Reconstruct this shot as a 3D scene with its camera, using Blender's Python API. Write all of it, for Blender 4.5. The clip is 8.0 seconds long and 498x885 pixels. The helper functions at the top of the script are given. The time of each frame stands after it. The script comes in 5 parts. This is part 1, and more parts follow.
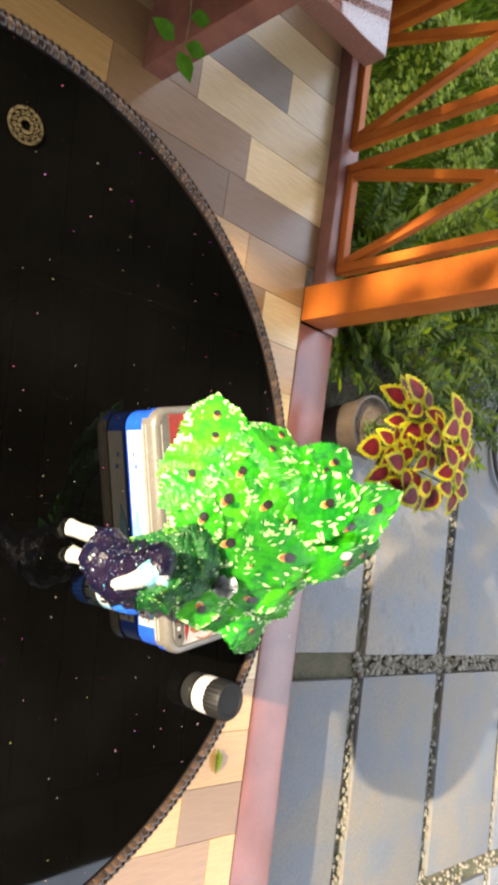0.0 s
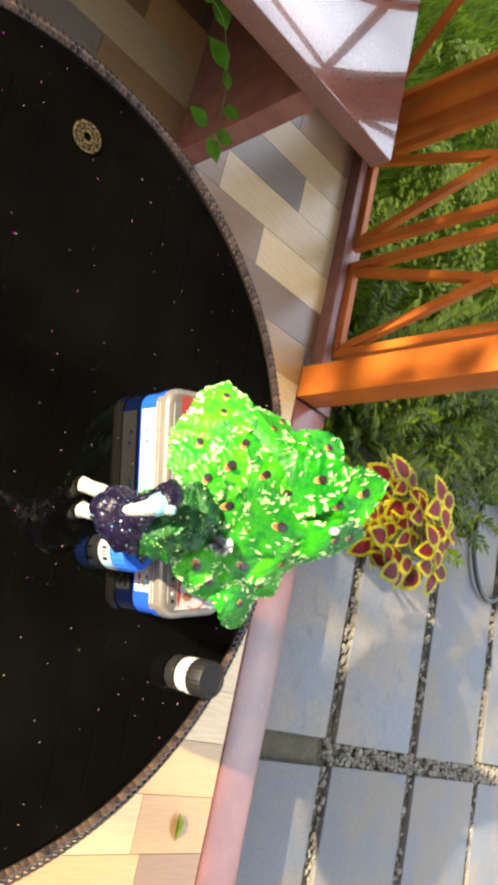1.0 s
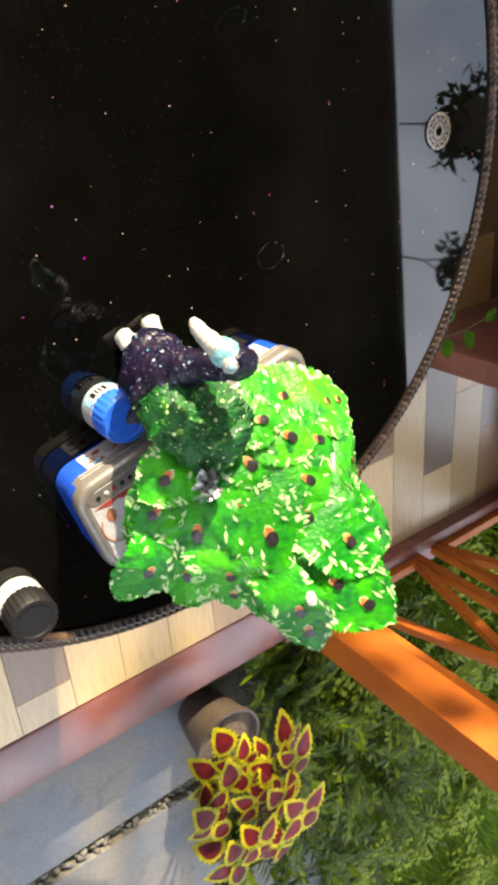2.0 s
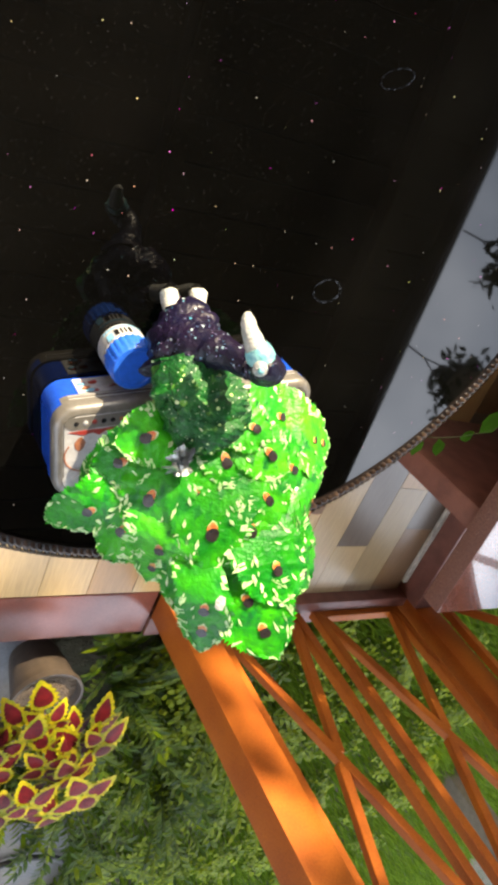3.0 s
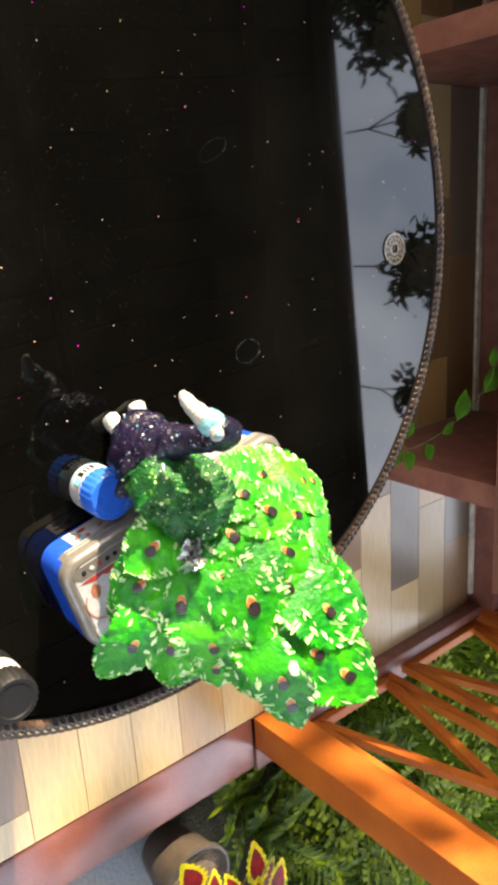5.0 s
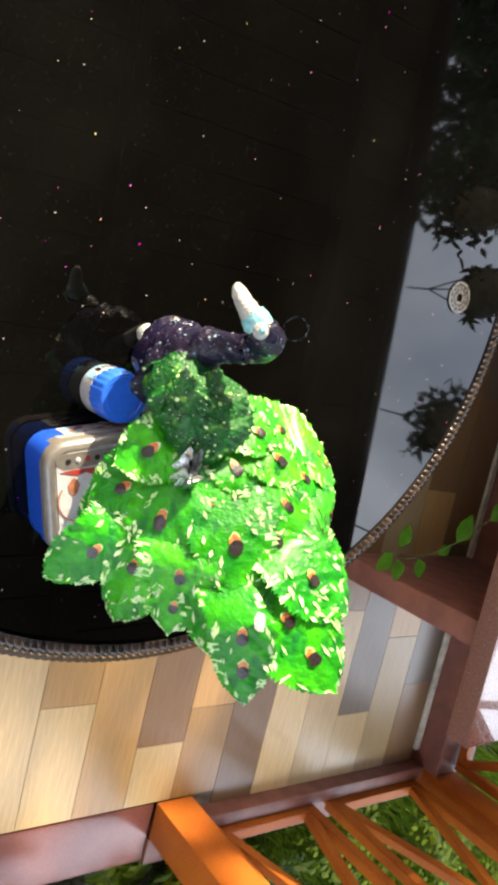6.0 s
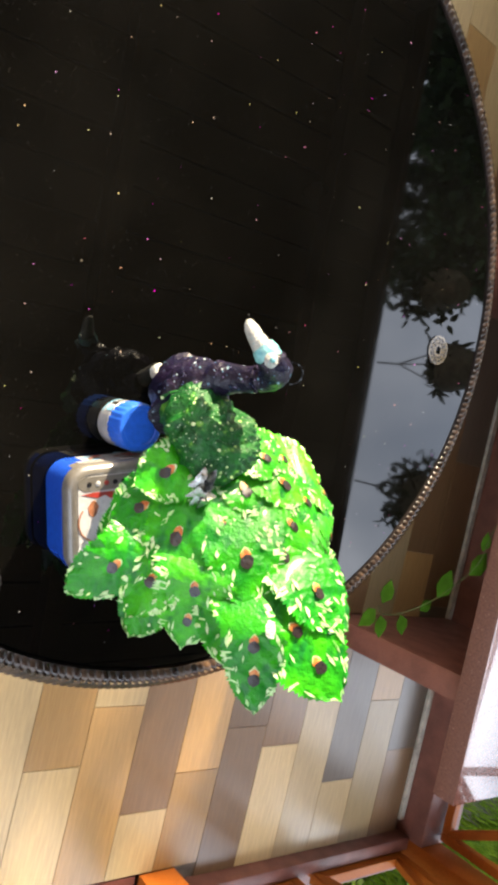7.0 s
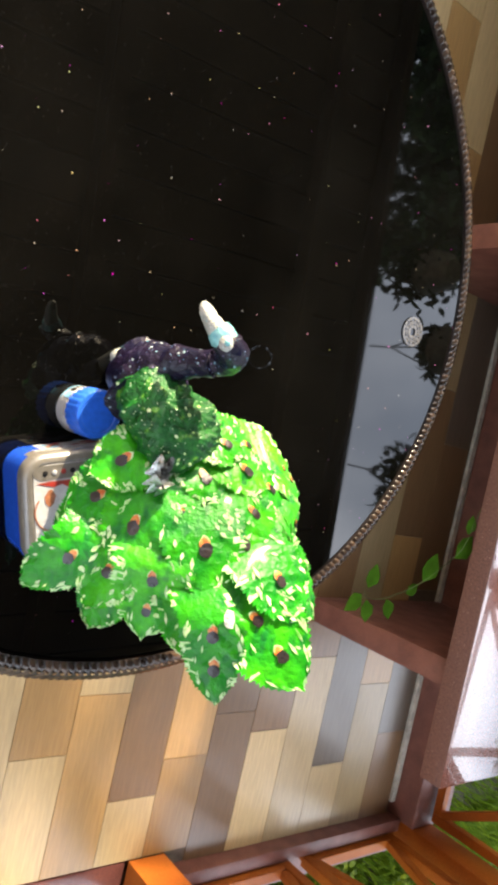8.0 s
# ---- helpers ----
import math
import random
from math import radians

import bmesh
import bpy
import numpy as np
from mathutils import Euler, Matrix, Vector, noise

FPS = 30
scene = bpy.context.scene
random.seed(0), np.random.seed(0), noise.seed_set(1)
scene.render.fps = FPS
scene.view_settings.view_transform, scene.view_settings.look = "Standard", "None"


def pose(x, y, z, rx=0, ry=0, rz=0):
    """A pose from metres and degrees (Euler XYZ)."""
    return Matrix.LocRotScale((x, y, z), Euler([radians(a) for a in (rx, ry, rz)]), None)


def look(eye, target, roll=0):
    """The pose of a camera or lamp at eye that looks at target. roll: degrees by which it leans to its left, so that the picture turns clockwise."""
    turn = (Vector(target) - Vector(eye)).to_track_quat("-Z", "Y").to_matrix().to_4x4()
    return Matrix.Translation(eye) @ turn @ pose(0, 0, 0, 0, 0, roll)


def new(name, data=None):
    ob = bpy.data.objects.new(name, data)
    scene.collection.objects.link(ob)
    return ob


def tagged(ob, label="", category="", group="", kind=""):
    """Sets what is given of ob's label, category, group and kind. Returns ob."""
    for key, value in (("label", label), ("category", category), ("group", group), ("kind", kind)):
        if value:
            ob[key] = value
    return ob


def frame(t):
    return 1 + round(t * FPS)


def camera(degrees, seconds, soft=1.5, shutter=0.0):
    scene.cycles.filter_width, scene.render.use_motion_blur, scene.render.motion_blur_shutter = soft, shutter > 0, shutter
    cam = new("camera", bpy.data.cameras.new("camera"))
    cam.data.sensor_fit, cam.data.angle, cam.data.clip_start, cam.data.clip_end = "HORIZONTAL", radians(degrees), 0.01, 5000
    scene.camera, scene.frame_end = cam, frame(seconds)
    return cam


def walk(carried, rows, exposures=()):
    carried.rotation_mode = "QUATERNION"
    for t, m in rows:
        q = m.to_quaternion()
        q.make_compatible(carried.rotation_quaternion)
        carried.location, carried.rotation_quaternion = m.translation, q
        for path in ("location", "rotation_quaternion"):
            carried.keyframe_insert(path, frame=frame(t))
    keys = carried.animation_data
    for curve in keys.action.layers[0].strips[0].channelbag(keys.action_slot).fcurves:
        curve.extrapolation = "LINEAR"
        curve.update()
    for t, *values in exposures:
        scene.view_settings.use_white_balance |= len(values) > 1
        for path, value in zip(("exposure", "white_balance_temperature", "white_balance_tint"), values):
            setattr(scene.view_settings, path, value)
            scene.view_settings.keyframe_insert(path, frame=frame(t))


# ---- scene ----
cam = camera(37.3, 8.0, soft=4.0)
PATH = [
    (0, (-0.458, 1.034, 0.957), (-0.172, -0.352, -0.457), 89.3),
    (0.5, (-0.525, 1.077, 0.971), (-0.127, -0.312, -0.412), 89.6),
    (1, (-0.568, 1.052, 0.981), (0.027, -0.275, -0.392), 85.5),
    (1.2, (-0.578, 0.997, 0.965), (0.128, -0.257, -0.424), 85.8),
    (2.3, (-0.684, 0.885, 0.898), (0.361, 0.079, -0.605), 128.7),
    (2.5, (-0.69, 0.887, 0.902), (0.381, 0.082, -0.583), 132.3),
    (3, (-0.692, 0.886, 0.903), (0.456, 0.046, -0.504), 141.6),
    (3.5, (-0.676, 0.881, 0.91), (0.595, 0.122, -0.435), 127.6),
    (4, (-0.648, 0.875, 0.909), (0.613, 0.176, -0.477), 102.2),
    (4.2, (-0.657, 0.869, 0.906), (0.598, 0.152, -0.477), 97.2),
    (5.3, (-0.694, 0.864, 0.927), (0.468, 0.384, -0.629), 111.7),
    (5.5, (-0.692, 0.849, 0.921), (0.48, 0.477, -0.656), 112.4),
    (6, (-0.694, 0.752, 0.916), (0.52, 0.526, -0.657), 111.8),
    (6.5, (-0.72, 0.724, 0.936), (0.531, 0.666, -0.623), 104.6),
    (7, (-0.728, 0.72, 0.938), (0.514, 0.717, -0.629), 103.5),
    (7.5, (-0.726, 0.718, 0.938), (0.513, 0.703, -0.632), 103.8),
    (8, (-0.705, 0.725, 0.943), (0.55, 0.685, -0.614), 104.1),
]
walk(cam, [(t, look(eye, target, roll)) for t, eye, target, roll in PATH],
     exposures=[(0, 2.3), (1.2, 2.35), (2.5, 2.15), (3.2, 2.2), (4.2, 2.45), (5.5, 2.4), (6.5, 2.52), (8, 2.52)])

# ---- world, sun, exposure ----
SUN_AZ, SUN_EL = radians(80.4), radians(19.1)   # azimuth from +x towards +y
sun_dir = Vector((math.cos(SUN_EL) * math.cos(SUN_AZ), math.cos(SUN_EL) * math.sin(SUN_AZ), math.sin(SUN_EL)))
world = bpy.data.worlds.new("world")
scene.world = world
world.use_nodes = True
wn = world.node_tree
sky = wn.nodes.new("ShaderNodeTexSky")
sky.sky_type = "NISHITA"
sky.sun_disc = False
sky.sun_elevation = SUN_EL
sky.sun_rotation = math.pi / 2 - SUN_AZ
sky.dust_density = 2.5
# broken bright cloud over the clear sky
wco = wn.nodes.new("ShaderNodeTexCoord")
wno = wn.nodes.new("ShaderNodeTexNoise")
wno.inputs["Scale"].default_value, wno.inputs["Detail"].default_value = 2.6, 5.0
wn.links.new(wco.outputs["Generated"], wno.inputs["Vector"])
wra = wn.nodes.new("ShaderNodeMapRange")
wra.inputs[1].default_value, wra.inputs[2].default_value = 0.40, 0.66
wra.inputs[3].default_value, wra.inputs[4].default_value = 0.35, 1.0
wn.links.new(wno.outputs[0], wra.inputs[0])
wmx = wn.nodes.new("ShaderNodeMix")
wmx.data_type = "RGBA"
wn.links.new(wra.outputs[0], wmx.inputs[0])
wn.links.new(sky.outputs[0], wmx.inputs[6])
wmx.inputs[7].default_value = (6.1, 6.4, 7.1, 1)
# under thin cloud the sky grows brighter overhead
wse = wn.nodes.new("ShaderNodeSeparateXYZ")
wn.links.new(wco.outputs["Generated"], wse.inputs[0])
wha = wn.nodes.new("ShaderNodeMapRange")
wha.interpolation_type = "SMOOTHSTEP"
wha.inputs[1].default_value, wha.inputs[2].default_value = 0.15, 0.80
wha.inputs[3].default_value, wha.inputs[4].default_value = 0.5, 2.0
wn.links.new(wse.outputs[2], wha.inputs[0])
whm = wn.nodes.new("ShaderNodeVectorMath")
whm.operation = "SCALE"
wn.links.new(wmx.outputs[2], whm.inputs[0])
wn.links.new(wha.outputs[0], whm.inputs[3])
wn.links.new(whm.outputs[0], wn.nodes["Background"].inputs[0])
wn.nodes["Background"].inputs[1].default_value = 0.112
lamp = bpy.data.lights.new("sun", "SUN")
lamp.energy = 4.7
lamp.angle = radians(0.6)
lamp.color = (1.0, 0.82, 0.56)
sun = new("sun", lamp)
sun.matrix_world = look(sun_dir * 20, (0, 0, 0))


# ---- materials ----
def nodes_of(name):
    m = bpy.data.materials.new(name)
    m.use_nodes = True
    t = m.node_tree
    return m, t, t.nodes["Principled BSDF"]


def mixcol(t, fac, a, b, blend="MIX"):
    n = t.nodes.new("ShaderNodeMix")
    n.data_type = "RGBA"
    n.blend_type = blend
    for k, v in ((0, fac), (6, a), (7, b)):
        if isinstance(v, tuple):
            n.inputs[k].default_value = (*v, 1) if len(v) == 3 else v
        elif isinstance(v, (int, float)):
            n.inputs[k].default_value = v
        else:
            t.links.new(v, n.inputs[k])
    return n.outputs[2]


def ramp(t, src, lo, hi):
    n = t.nodes.new("ShaderNodeMapRange")
    n.inputs[1].default_value, n.inputs[2].default_value = lo, hi
    t.links.new(src, n.inputs[0])
    return n.outputs[0]


def noise_tex(t, scale, detail=4.0, stretch=None, kind="Object"):
    c = t.nodes.new("ShaderNodeTexCoord")
    src = c.outputs[kind]
    if stretch:
        mp = t.nodes.new("ShaderNodeMapping")
        mp.inputs["Scale"].default_value = stretch
        t.links.new(src, mp.inputs[0])
        src = mp.outputs[0]
    n = t.nodes.new("ShaderNodeTexNoise")
    n.inputs["Scale"].default_value = scale
    n.inputs["Detail"].default_value = detail
    t.links.new(src, n.inputs["Vector"])
    return n.outputs[0]


def bump(t, p, height, strength, distance=0.002):
    b = t.nodes.new("ShaderNodeBump")
    b.inputs["Strength"].default_value = strength
    b.inputs["Distance"].default_value = distance
    t.links.new(height, b.inputs["Height"])
    t.links.new(b.outputs[0], p.inputs["Normal"])


def plain(name, col, col2=None, rough=0.5, metal=0.0, scale=40, fine=300, bumpy=0.3, coat=0.0, spread=(0.35, 0.65), stretch=None, rand=0.0, dist=0.002):
    """A surface with coarse blotches between two colours, fine grain and relief."""
    m, t, p = nodes_of(name)
    col2 = col2 or tuple(c * 0.6 for c in col)
    big = noise_tex(t, scale, 5, stretch)
    small = noise_tex(t, fine, 3, stretch)
    c = mixcol(t, ramp(t, big, *spread), col, col2)
    c = mixcol(t, ramp(t, small, 0.3, 0.8), c, mixcol(t, 1.0, c, (0.72, 0.72, 0.72), "MULTIPLY"))
    if rand:
        info = t.nodes.new("ShaderNodeObjectInfo")
        h = t.nodes.new("ShaderNodeHueSaturation")
        t.links.new(ramp(t, info.outputs["Random"], 0, 1), h.inputs["Value"])
        mr = h.inputs["Value"].links[0].from_node
        mr.inputs[3].default_value, mr.inputs[4].default_value = 1 - rand, 1 + rand
        t.links.new(c, h.inputs["Color"])
        c = h.outputs[0]
    t.links.new(c, p.inputs["Base Color"])
    r = t.nodes.new("ShaderNodeMapRange")
    r.inputs[3].default_value, r.inputs[4].default_value = max(0.02, rough - 0.1), min(1, rough + 0.12)
    t.links.new(big, r.inputs[0])
    t.links.new(r.outputs[0], p.inputs["Roughness"])
    p.inputs["Metallic"].default_value = metal
    p.inputs["Coat Weight"].default_value = coat
    p.inputs["Coat Roughness"].default_value = 0.1
    if bumpy:
        bump(t, p, small, bumpy, dist)
    return m


def island(name, cols, rough=0.5, trans=0.0, scale=60):
    """Colours picked per loose piece: leaves, blades, pebbles."""
    m, t, p = nodes_of(name)
    g = t.nodes.new("ShaderNodeNewGeometry")
    cr = t.nodes.new("ShaderNodeValToRGB")
    e = cr.color_ramp.elements
    e[0].color, e[1].color = (*cols[0], 1), (*cols[-1], 1)
    for k, c in enumerate(cols[1:-1]):
        e.new((k + 1) / (len(cols) - 1)).color = (*c, 1)
    t.links.new(g.outputs["Random Per Island"], cr.inputs[0])
    n = noise_tex(t, scale, 3)
    c = mixcol(t, ramp(t, n, 0.3, 0.75), cr.outputs[0], mixcol(t, 1.0, cr.outputs[0], (0.6, 0.6, 0.6), "MULTIPLY"))
    t.links.new(c, p.inputs["Base Color"])
    p.inputs["Roughness"].default_value = rough
    if trans:
        p.inputs["Specular IOR Level"].default_value = 0.1
        tr = t.nodes.new("ShaderNodeBsdfTranslucent")
        t.links.new(c, tr.inputs[0])
        mx = t.nodes.new("ShaderNodeMixShader")
        mx.inputs[0].default_value = trans
        t.links.new(p.outputs[0], mx.inputs[1])
        t.links.new(tr.outputs[0], mx.inputs[2])
        t.links.new(mx.outputs[0], t.nodes["Material Output"].inputs[0])
    return m


def plank_mat(name, col):
    m, t, p = nodes_of(name)
    info = t.nodes.new("ShaderNodeObjectInfo")
    grain = noise_tex(t, 30, 6, (8, 0.6, 8))
    fine = noise_tex(t, 120, 3, (10, 0.5, 10))
    h = t.nodes.new("ShaderNodeHueSaturation")
    mr = t.nodes.new("ShaderNodeMapRange")
    mr.inputs[3].default_value, mr.inputs[4].default_value = 0.68, 1.0
    t.links.new(info.outputs["Random"], mr.inputs[0])
    t.links.new(mr.outputs[0], h.inputs["Value"])
    c = mixcol(t, ramp(t, grain, 0.35, 0.7), col, tuple(v * 0.78 for v in col))
    c = mixcol(t, ramp(t, fine, 0.45, 0.75), c, mixcol(t, 1.0, c, (0.9, 0.88, 0.86), "MULTIPLY"))
    t.links.new(c, h.inputs["Color"])
    t.links.new(h.outputs[0], p.inputs["Base Color"])
    p.inputs["Roughness"].default_value = 0.3
    p.inputs["Coat Weight"].default_value, p.inputs["Coat IOR"].default_value, p.inputs["Coat Roughness"].default_value = 0.2, 1.5, 0.32
    bump(t, p, fine, 0.08, 0.001)
    return m


PLANKS = [plank_mat("plank_tan", (0.45, 0.265, 0.095)), plank_mat("plank_light", (0.60, 0.43, 0.2)), plank_mat("plank_brown", (0.21, 0.12, 0.052)),
          plank_mat("plank_slate", (0.155, 0.122, 0.085)), plank_mat("plank_sand", (0.46, 0.335, 0.165))]
GROUT = plain("grout", (0.2, 0.16, 0.12), rough=0.8)
KERB = plain("red_oxide_paint", (0.16, 0.056, 0.042), (0.12, 0.042, 0.034), rough=0.22, scale=14, fine=220, bumpy=0.12, coat=0.6)
ORANGE = plain("orange_paint", (0.40, 0.112, 0.013), (0.30, 0.075, 0.011), rough=0.5, scale=9, fine=260, bumpy=0.15, coat=0.04)
GRANITE = plain("polished_red_granite", (0.2, 0.085, 0.065), (0.12, 0.05, 0.042), rough=0.1, scale=320, fine=900, bumpy=0.05, coat=1.0)
for mt, ior, cr in ((GRANITE, 1.65, 0.02), (KERB, 1.48, 0.34)):
    bs = mt.node_tree.nodes["Principled BSDF"]
    bs.inputs["Coat Weight"].default_value, bs.inputs["Coat IOR"].default_value, bs.inputs["Coat Roughness"].default_value = 1.0 if mt is GRANITE else 0.3, ior, cr
LEGRED = plain("red_concrete", (0.2, 0.078, 0.055), (0.14, 0.052, 0.038), rough=0.4, scale=30, fine=400, bumpy=0.3)
PALE = plain("pale_sealant", (0.6, 0.58, 0.48), rough=0.5)
PAVER = plain("grey_paver", (0.100, 0.108, 0.120), (0.142, 0.125, 0.102), rough=0.62, scale=7, fine=160, bumpy=0.9, rand=0.2, spread=(0.42, 0.6))
SOIL = plain("mossy_soil", (0.09, 0.075, 0.045), (0.05, 0.055, 0.025), rough=0.95, scale=16, fine=150, bumpy=1.0, dist=0.01)
PEBBLE = island("pebbles", [(0.10, 0.092, 0.068), (0.14, 0.128, 0.10), (0.19, 0.175, 0.145), (0.12, 0.11, 0.082)], 0.8)
GRASS = island("grass_blade", [(0.075, 0.15, 0.008), (0.13, 0.23, 0.012), (0.21, 0.31, 0.018), (0.1, 0.18, 0.010)], 0.5, 0.3)
LEAF = island("garden_leaf", [(0.024, 0.055, 0.002), (0.058, 0.105, 0.003), (0.14, 0.185, 0.004), (0.04, 0.08, 0.003)], 0.42, 0.25)
LEAFY = island("yellow_green_leaf", [(0.16, 0.22, 0.005), (0.27, 0.33, 0.008), (0.08, 0.14, 0.005)], 0.42, 0.3)
VINE = island("vine_leaf", [(0.04, 0.13, 0.01), (0.08, 0.2, 0.015), (0.15, 0.27, 0.02)], 0.35, 0.3)
TREELEAF = island("tree_leaf", [(0.04, 0.075, 0.03), (0.06, 0.11, 0.035), (0.085, 0.15, 0.045)], 0.5, 0.15)
BARK = plain("bark", (0.12, 0.085, 0.055), rough=0.9, scale=12, fine=80, bumpy=0.8, dist=0.01)
COLR = plain("coleus_maroon", (0.12, 0.011, 0.016), (0.06, 0.008, 0.012), rough=0.42, scale=60, fine=400, bumpy=0.4)
COLY = plain("coleus_yellow", (0.36, 0.30, 0.010), (0.16, 0.20, 0.010), rough=0.42, scale=70, fine=400, bumpy=0.4)
STEM = plain("green_stem", (0.1, 0.16, 0.04), rough=0.6)
POT = plain("brown_plastic", (0.07, 0.052, 0.038), (0.05, 0.038, 0.03), rough=0.5)
POTSOIL = plain("dry_soil", (0.17, 0.12, 0.075), (0.1, 0.07, 0.045), rough=0.95, scale=40, fine=200, bumpy=1.0, dist=0.006)
HOSE = plain("dark_hose", (0.025, 0.028, 0.028), rough=0.45)
WICKER = island("woven_resin_strip", [(0.018, 0.011, 0.008), (0.05, 0.03, 0.02), (0.09, 0.055, 0.034), (0.028, 0.017, 0.012)], 0.27)
WICKERD = plain("dark_resin", (0.03, 0.02, 0.016), rough=0.5)
GOLD = plain("gold_lattice", (0.088, 0.07, 0.036), (0.022, 0.017, 0.01), rough=0.12, scale=420, bumpy=0.0, coat=0.6)
BLUE = plain("blue_tin_paint", (0.01, 0.075, 0.5), (0.012, 0.06, 0.42), rough=0.22, scale=20, bumpy=0.04, coat=0.4)
CREAM = plain("cream_tin_lacquer", (0.17, 0.158, 0.142), (0.13, 0.122, 0.110), rough=0.3, metal=0.25, scale=25, bumpy=0.05, coat=0.2)
WHITEP = plain("white_print", (0.38, 0.38, 0.385), (0.33, 0.335, 0.35), rough=0.3, scale=30, bumpy=0.05)
REDP = plain("red_print", (0.3, 0.025, 0.02), (0.17, 0.03, 0.02), rough=0.35, scale=200, bumpy=0.0)
BROWNP = plain("brown_print", (0.3, 0.12, 0.06), rough=0.35, scale=200, bumpy=0.0)
SKYP = plain("light_blue_print", (0.2, 0.45, 0.65), rough=0.35, bumpy=0.0)
GREYP = plain("grey_print", (0.36, 0.36, 0.37), (0.44, 0.44, 0.44), rough=0.35, bumpy=0.0)
CAPBLUE = plain("blue_plastic", (0.02, 0.12, 0.62), (0.018, 0.1, 0.54), rough=0.33, scale=30, bumpy=0.05)
BLACKP = plain("black_plastic_cap", (0.009, 0.009, 0.01), rough=0.55, bumpy=0.1)
# sculpture
FEATHER = plain("glossy_green_foil", (0.05, 0.44, 0.006), (0.010, 0.24, 0.011), rough=0.36, scale=60, fine=260, bumpy=0.7, coat=0.12, dist=0.002)
FEATHER.node_tree.nodes["Principled BSDF"].inputs["Coat Roughness"].default_value = 0.14
FEATHER.node_tree.nodes["Principled BSDF"].inputs["Specular IOR Level"].default_value = 0.2
for m_, lv_ in ((BLACKP, 0.2), (ORANGE, 0.22), (COLR, 0.1), (COLY, 0.1)):
    m_.node_tree.nodes["Principled BSDF"].inputs["Specular IOR Level"].default_value = lv_
# pale fringe and spot rims; also colours the painted glints on the feathers
FRINGE_GLINT = plain("pale_green_fringe_and_glints", (0.6, 0.76, 0.42), (0.3, 0.62, 0.18), rough=0.4, scale=260, fine=700, bumpy=0.4)
EYEBLK = plain("black_foil_spot", (0.016, 0.014, 0.016), (0.03, 0.02, 0.02), rough=0.3, scale=300)
EYEORG = plain("orange_spot", (0.55, 0.1, 0.02), (0.62, 0.3, 0.07), rough=0.35, scale=400)
NAVY = plain("navy_glitter_paint", (0.004, 0.004, 0.018), (0.010, 0.005, 0.02), rough=0.34, scale=120, fine=230, bumpy=0.75, coat=0.06, dist=0.0025)
SADDLE = plain("dark_green_glitter_paint", (0.003, 0.06, 0.012), (0.012, 0.13, 0.016), rough=0.4, scale=160, fine=420, bumpy=0.9, coat=0.1, dist=0.002)
CHALK = plain("white_clay_paint", (0.52, 0.51, 0.47), (0.36, 0.38, 0.36), rough=0.6, scale=160, fine=600, bumpy=0.8, dist=0.0015)
TEAL = plain("pale_teal_paint", (0.3, 0.6, 0.6), (0.12, 0.36, 0.42), rough=0.35, scale=260, bumpy=0.4)
SILVER = plain("crumpled_silver_foil", (0.5, 0.53, 0.52), rough=0.22, metal=0.8, scale=200, bumpy=0.6)
CEIL = plain("dark_timber_boards", (0.2, 0.16, 0.12), (0.095, 0.076, 0.057), rough=0.7, scale=2.5, fine=60)
PLASTER = plain("unseen_wall_plaster", (0.34, 0.26, 0.18), (0.28, 0.21, 0.15), rough=0.85, scale=5, fine=120)
CORD = plain("dark_cord", (0.04, 0.035, 0.03), rough=0.8)


def speckle(m, cols, scale, limit):
    """Adds small hard flecks of paint or glitter to a material."""
    t = m.node_tree
    p = t.nodes["Principled BSDF"]
    old = p.inputs["Base Color"].links[0].from_socket
    co = t.nodes.new("ShaderNodeTexCoord")
    v = t.nodes.new("ShaderNodeTexVoronoi")
    v.inputs["Scale"].default_value = scale
    t.links.new(co.outputs["Object"], v.inputs["Vector"])
    lt = t.nodes.new("ShaderNodeMath")
    lt.operation = "LESS_THAN"
    lt.inputs[1].default_value = limit
    t.links.new(v.outputs["Distance"], lt.inputs[0])
    sep = t.nodes.new("ShaderNodeSeparateColor")
    t.links.new(v.outputs["Color"], sep.inputs[0])
    gt = t.nodes.new("ShaderNodeMath")
    gt.operation = "GREATER_THAN"
    gt.inputs[1].default_value = 0.55
    t.links.new(sep.outputs[0], gt.inputs[0])
    mu = t.nodes.new("ShaderNodeMath")
    mu.operation = "MULTIPLY"
    t.links.new(lt.outputs[0], mu.inputs[0])
    t.links.new(gt.outputs[0], mu.inputs[1])
    t.links.new(mixcol(t, mu.outputs[0], old, mixcol(t, sep.outputs[1], cols[0], cols[1])), p.inputs["Base Color"])


def blotch(m, col, scale, lo, hi, stretch):
    """Irregular pale dabs of paint."""
    t = m.node_tree
    p = t.nodes["Principled BSDF"]
    old = p.inputs["Base Color"].links[0].from_socket
    t.links.new(mixcol(t, ramp(t, noise_tex(t, scale, 2, stretch), lo, hi), old, col), p.inputs["Base Color"])


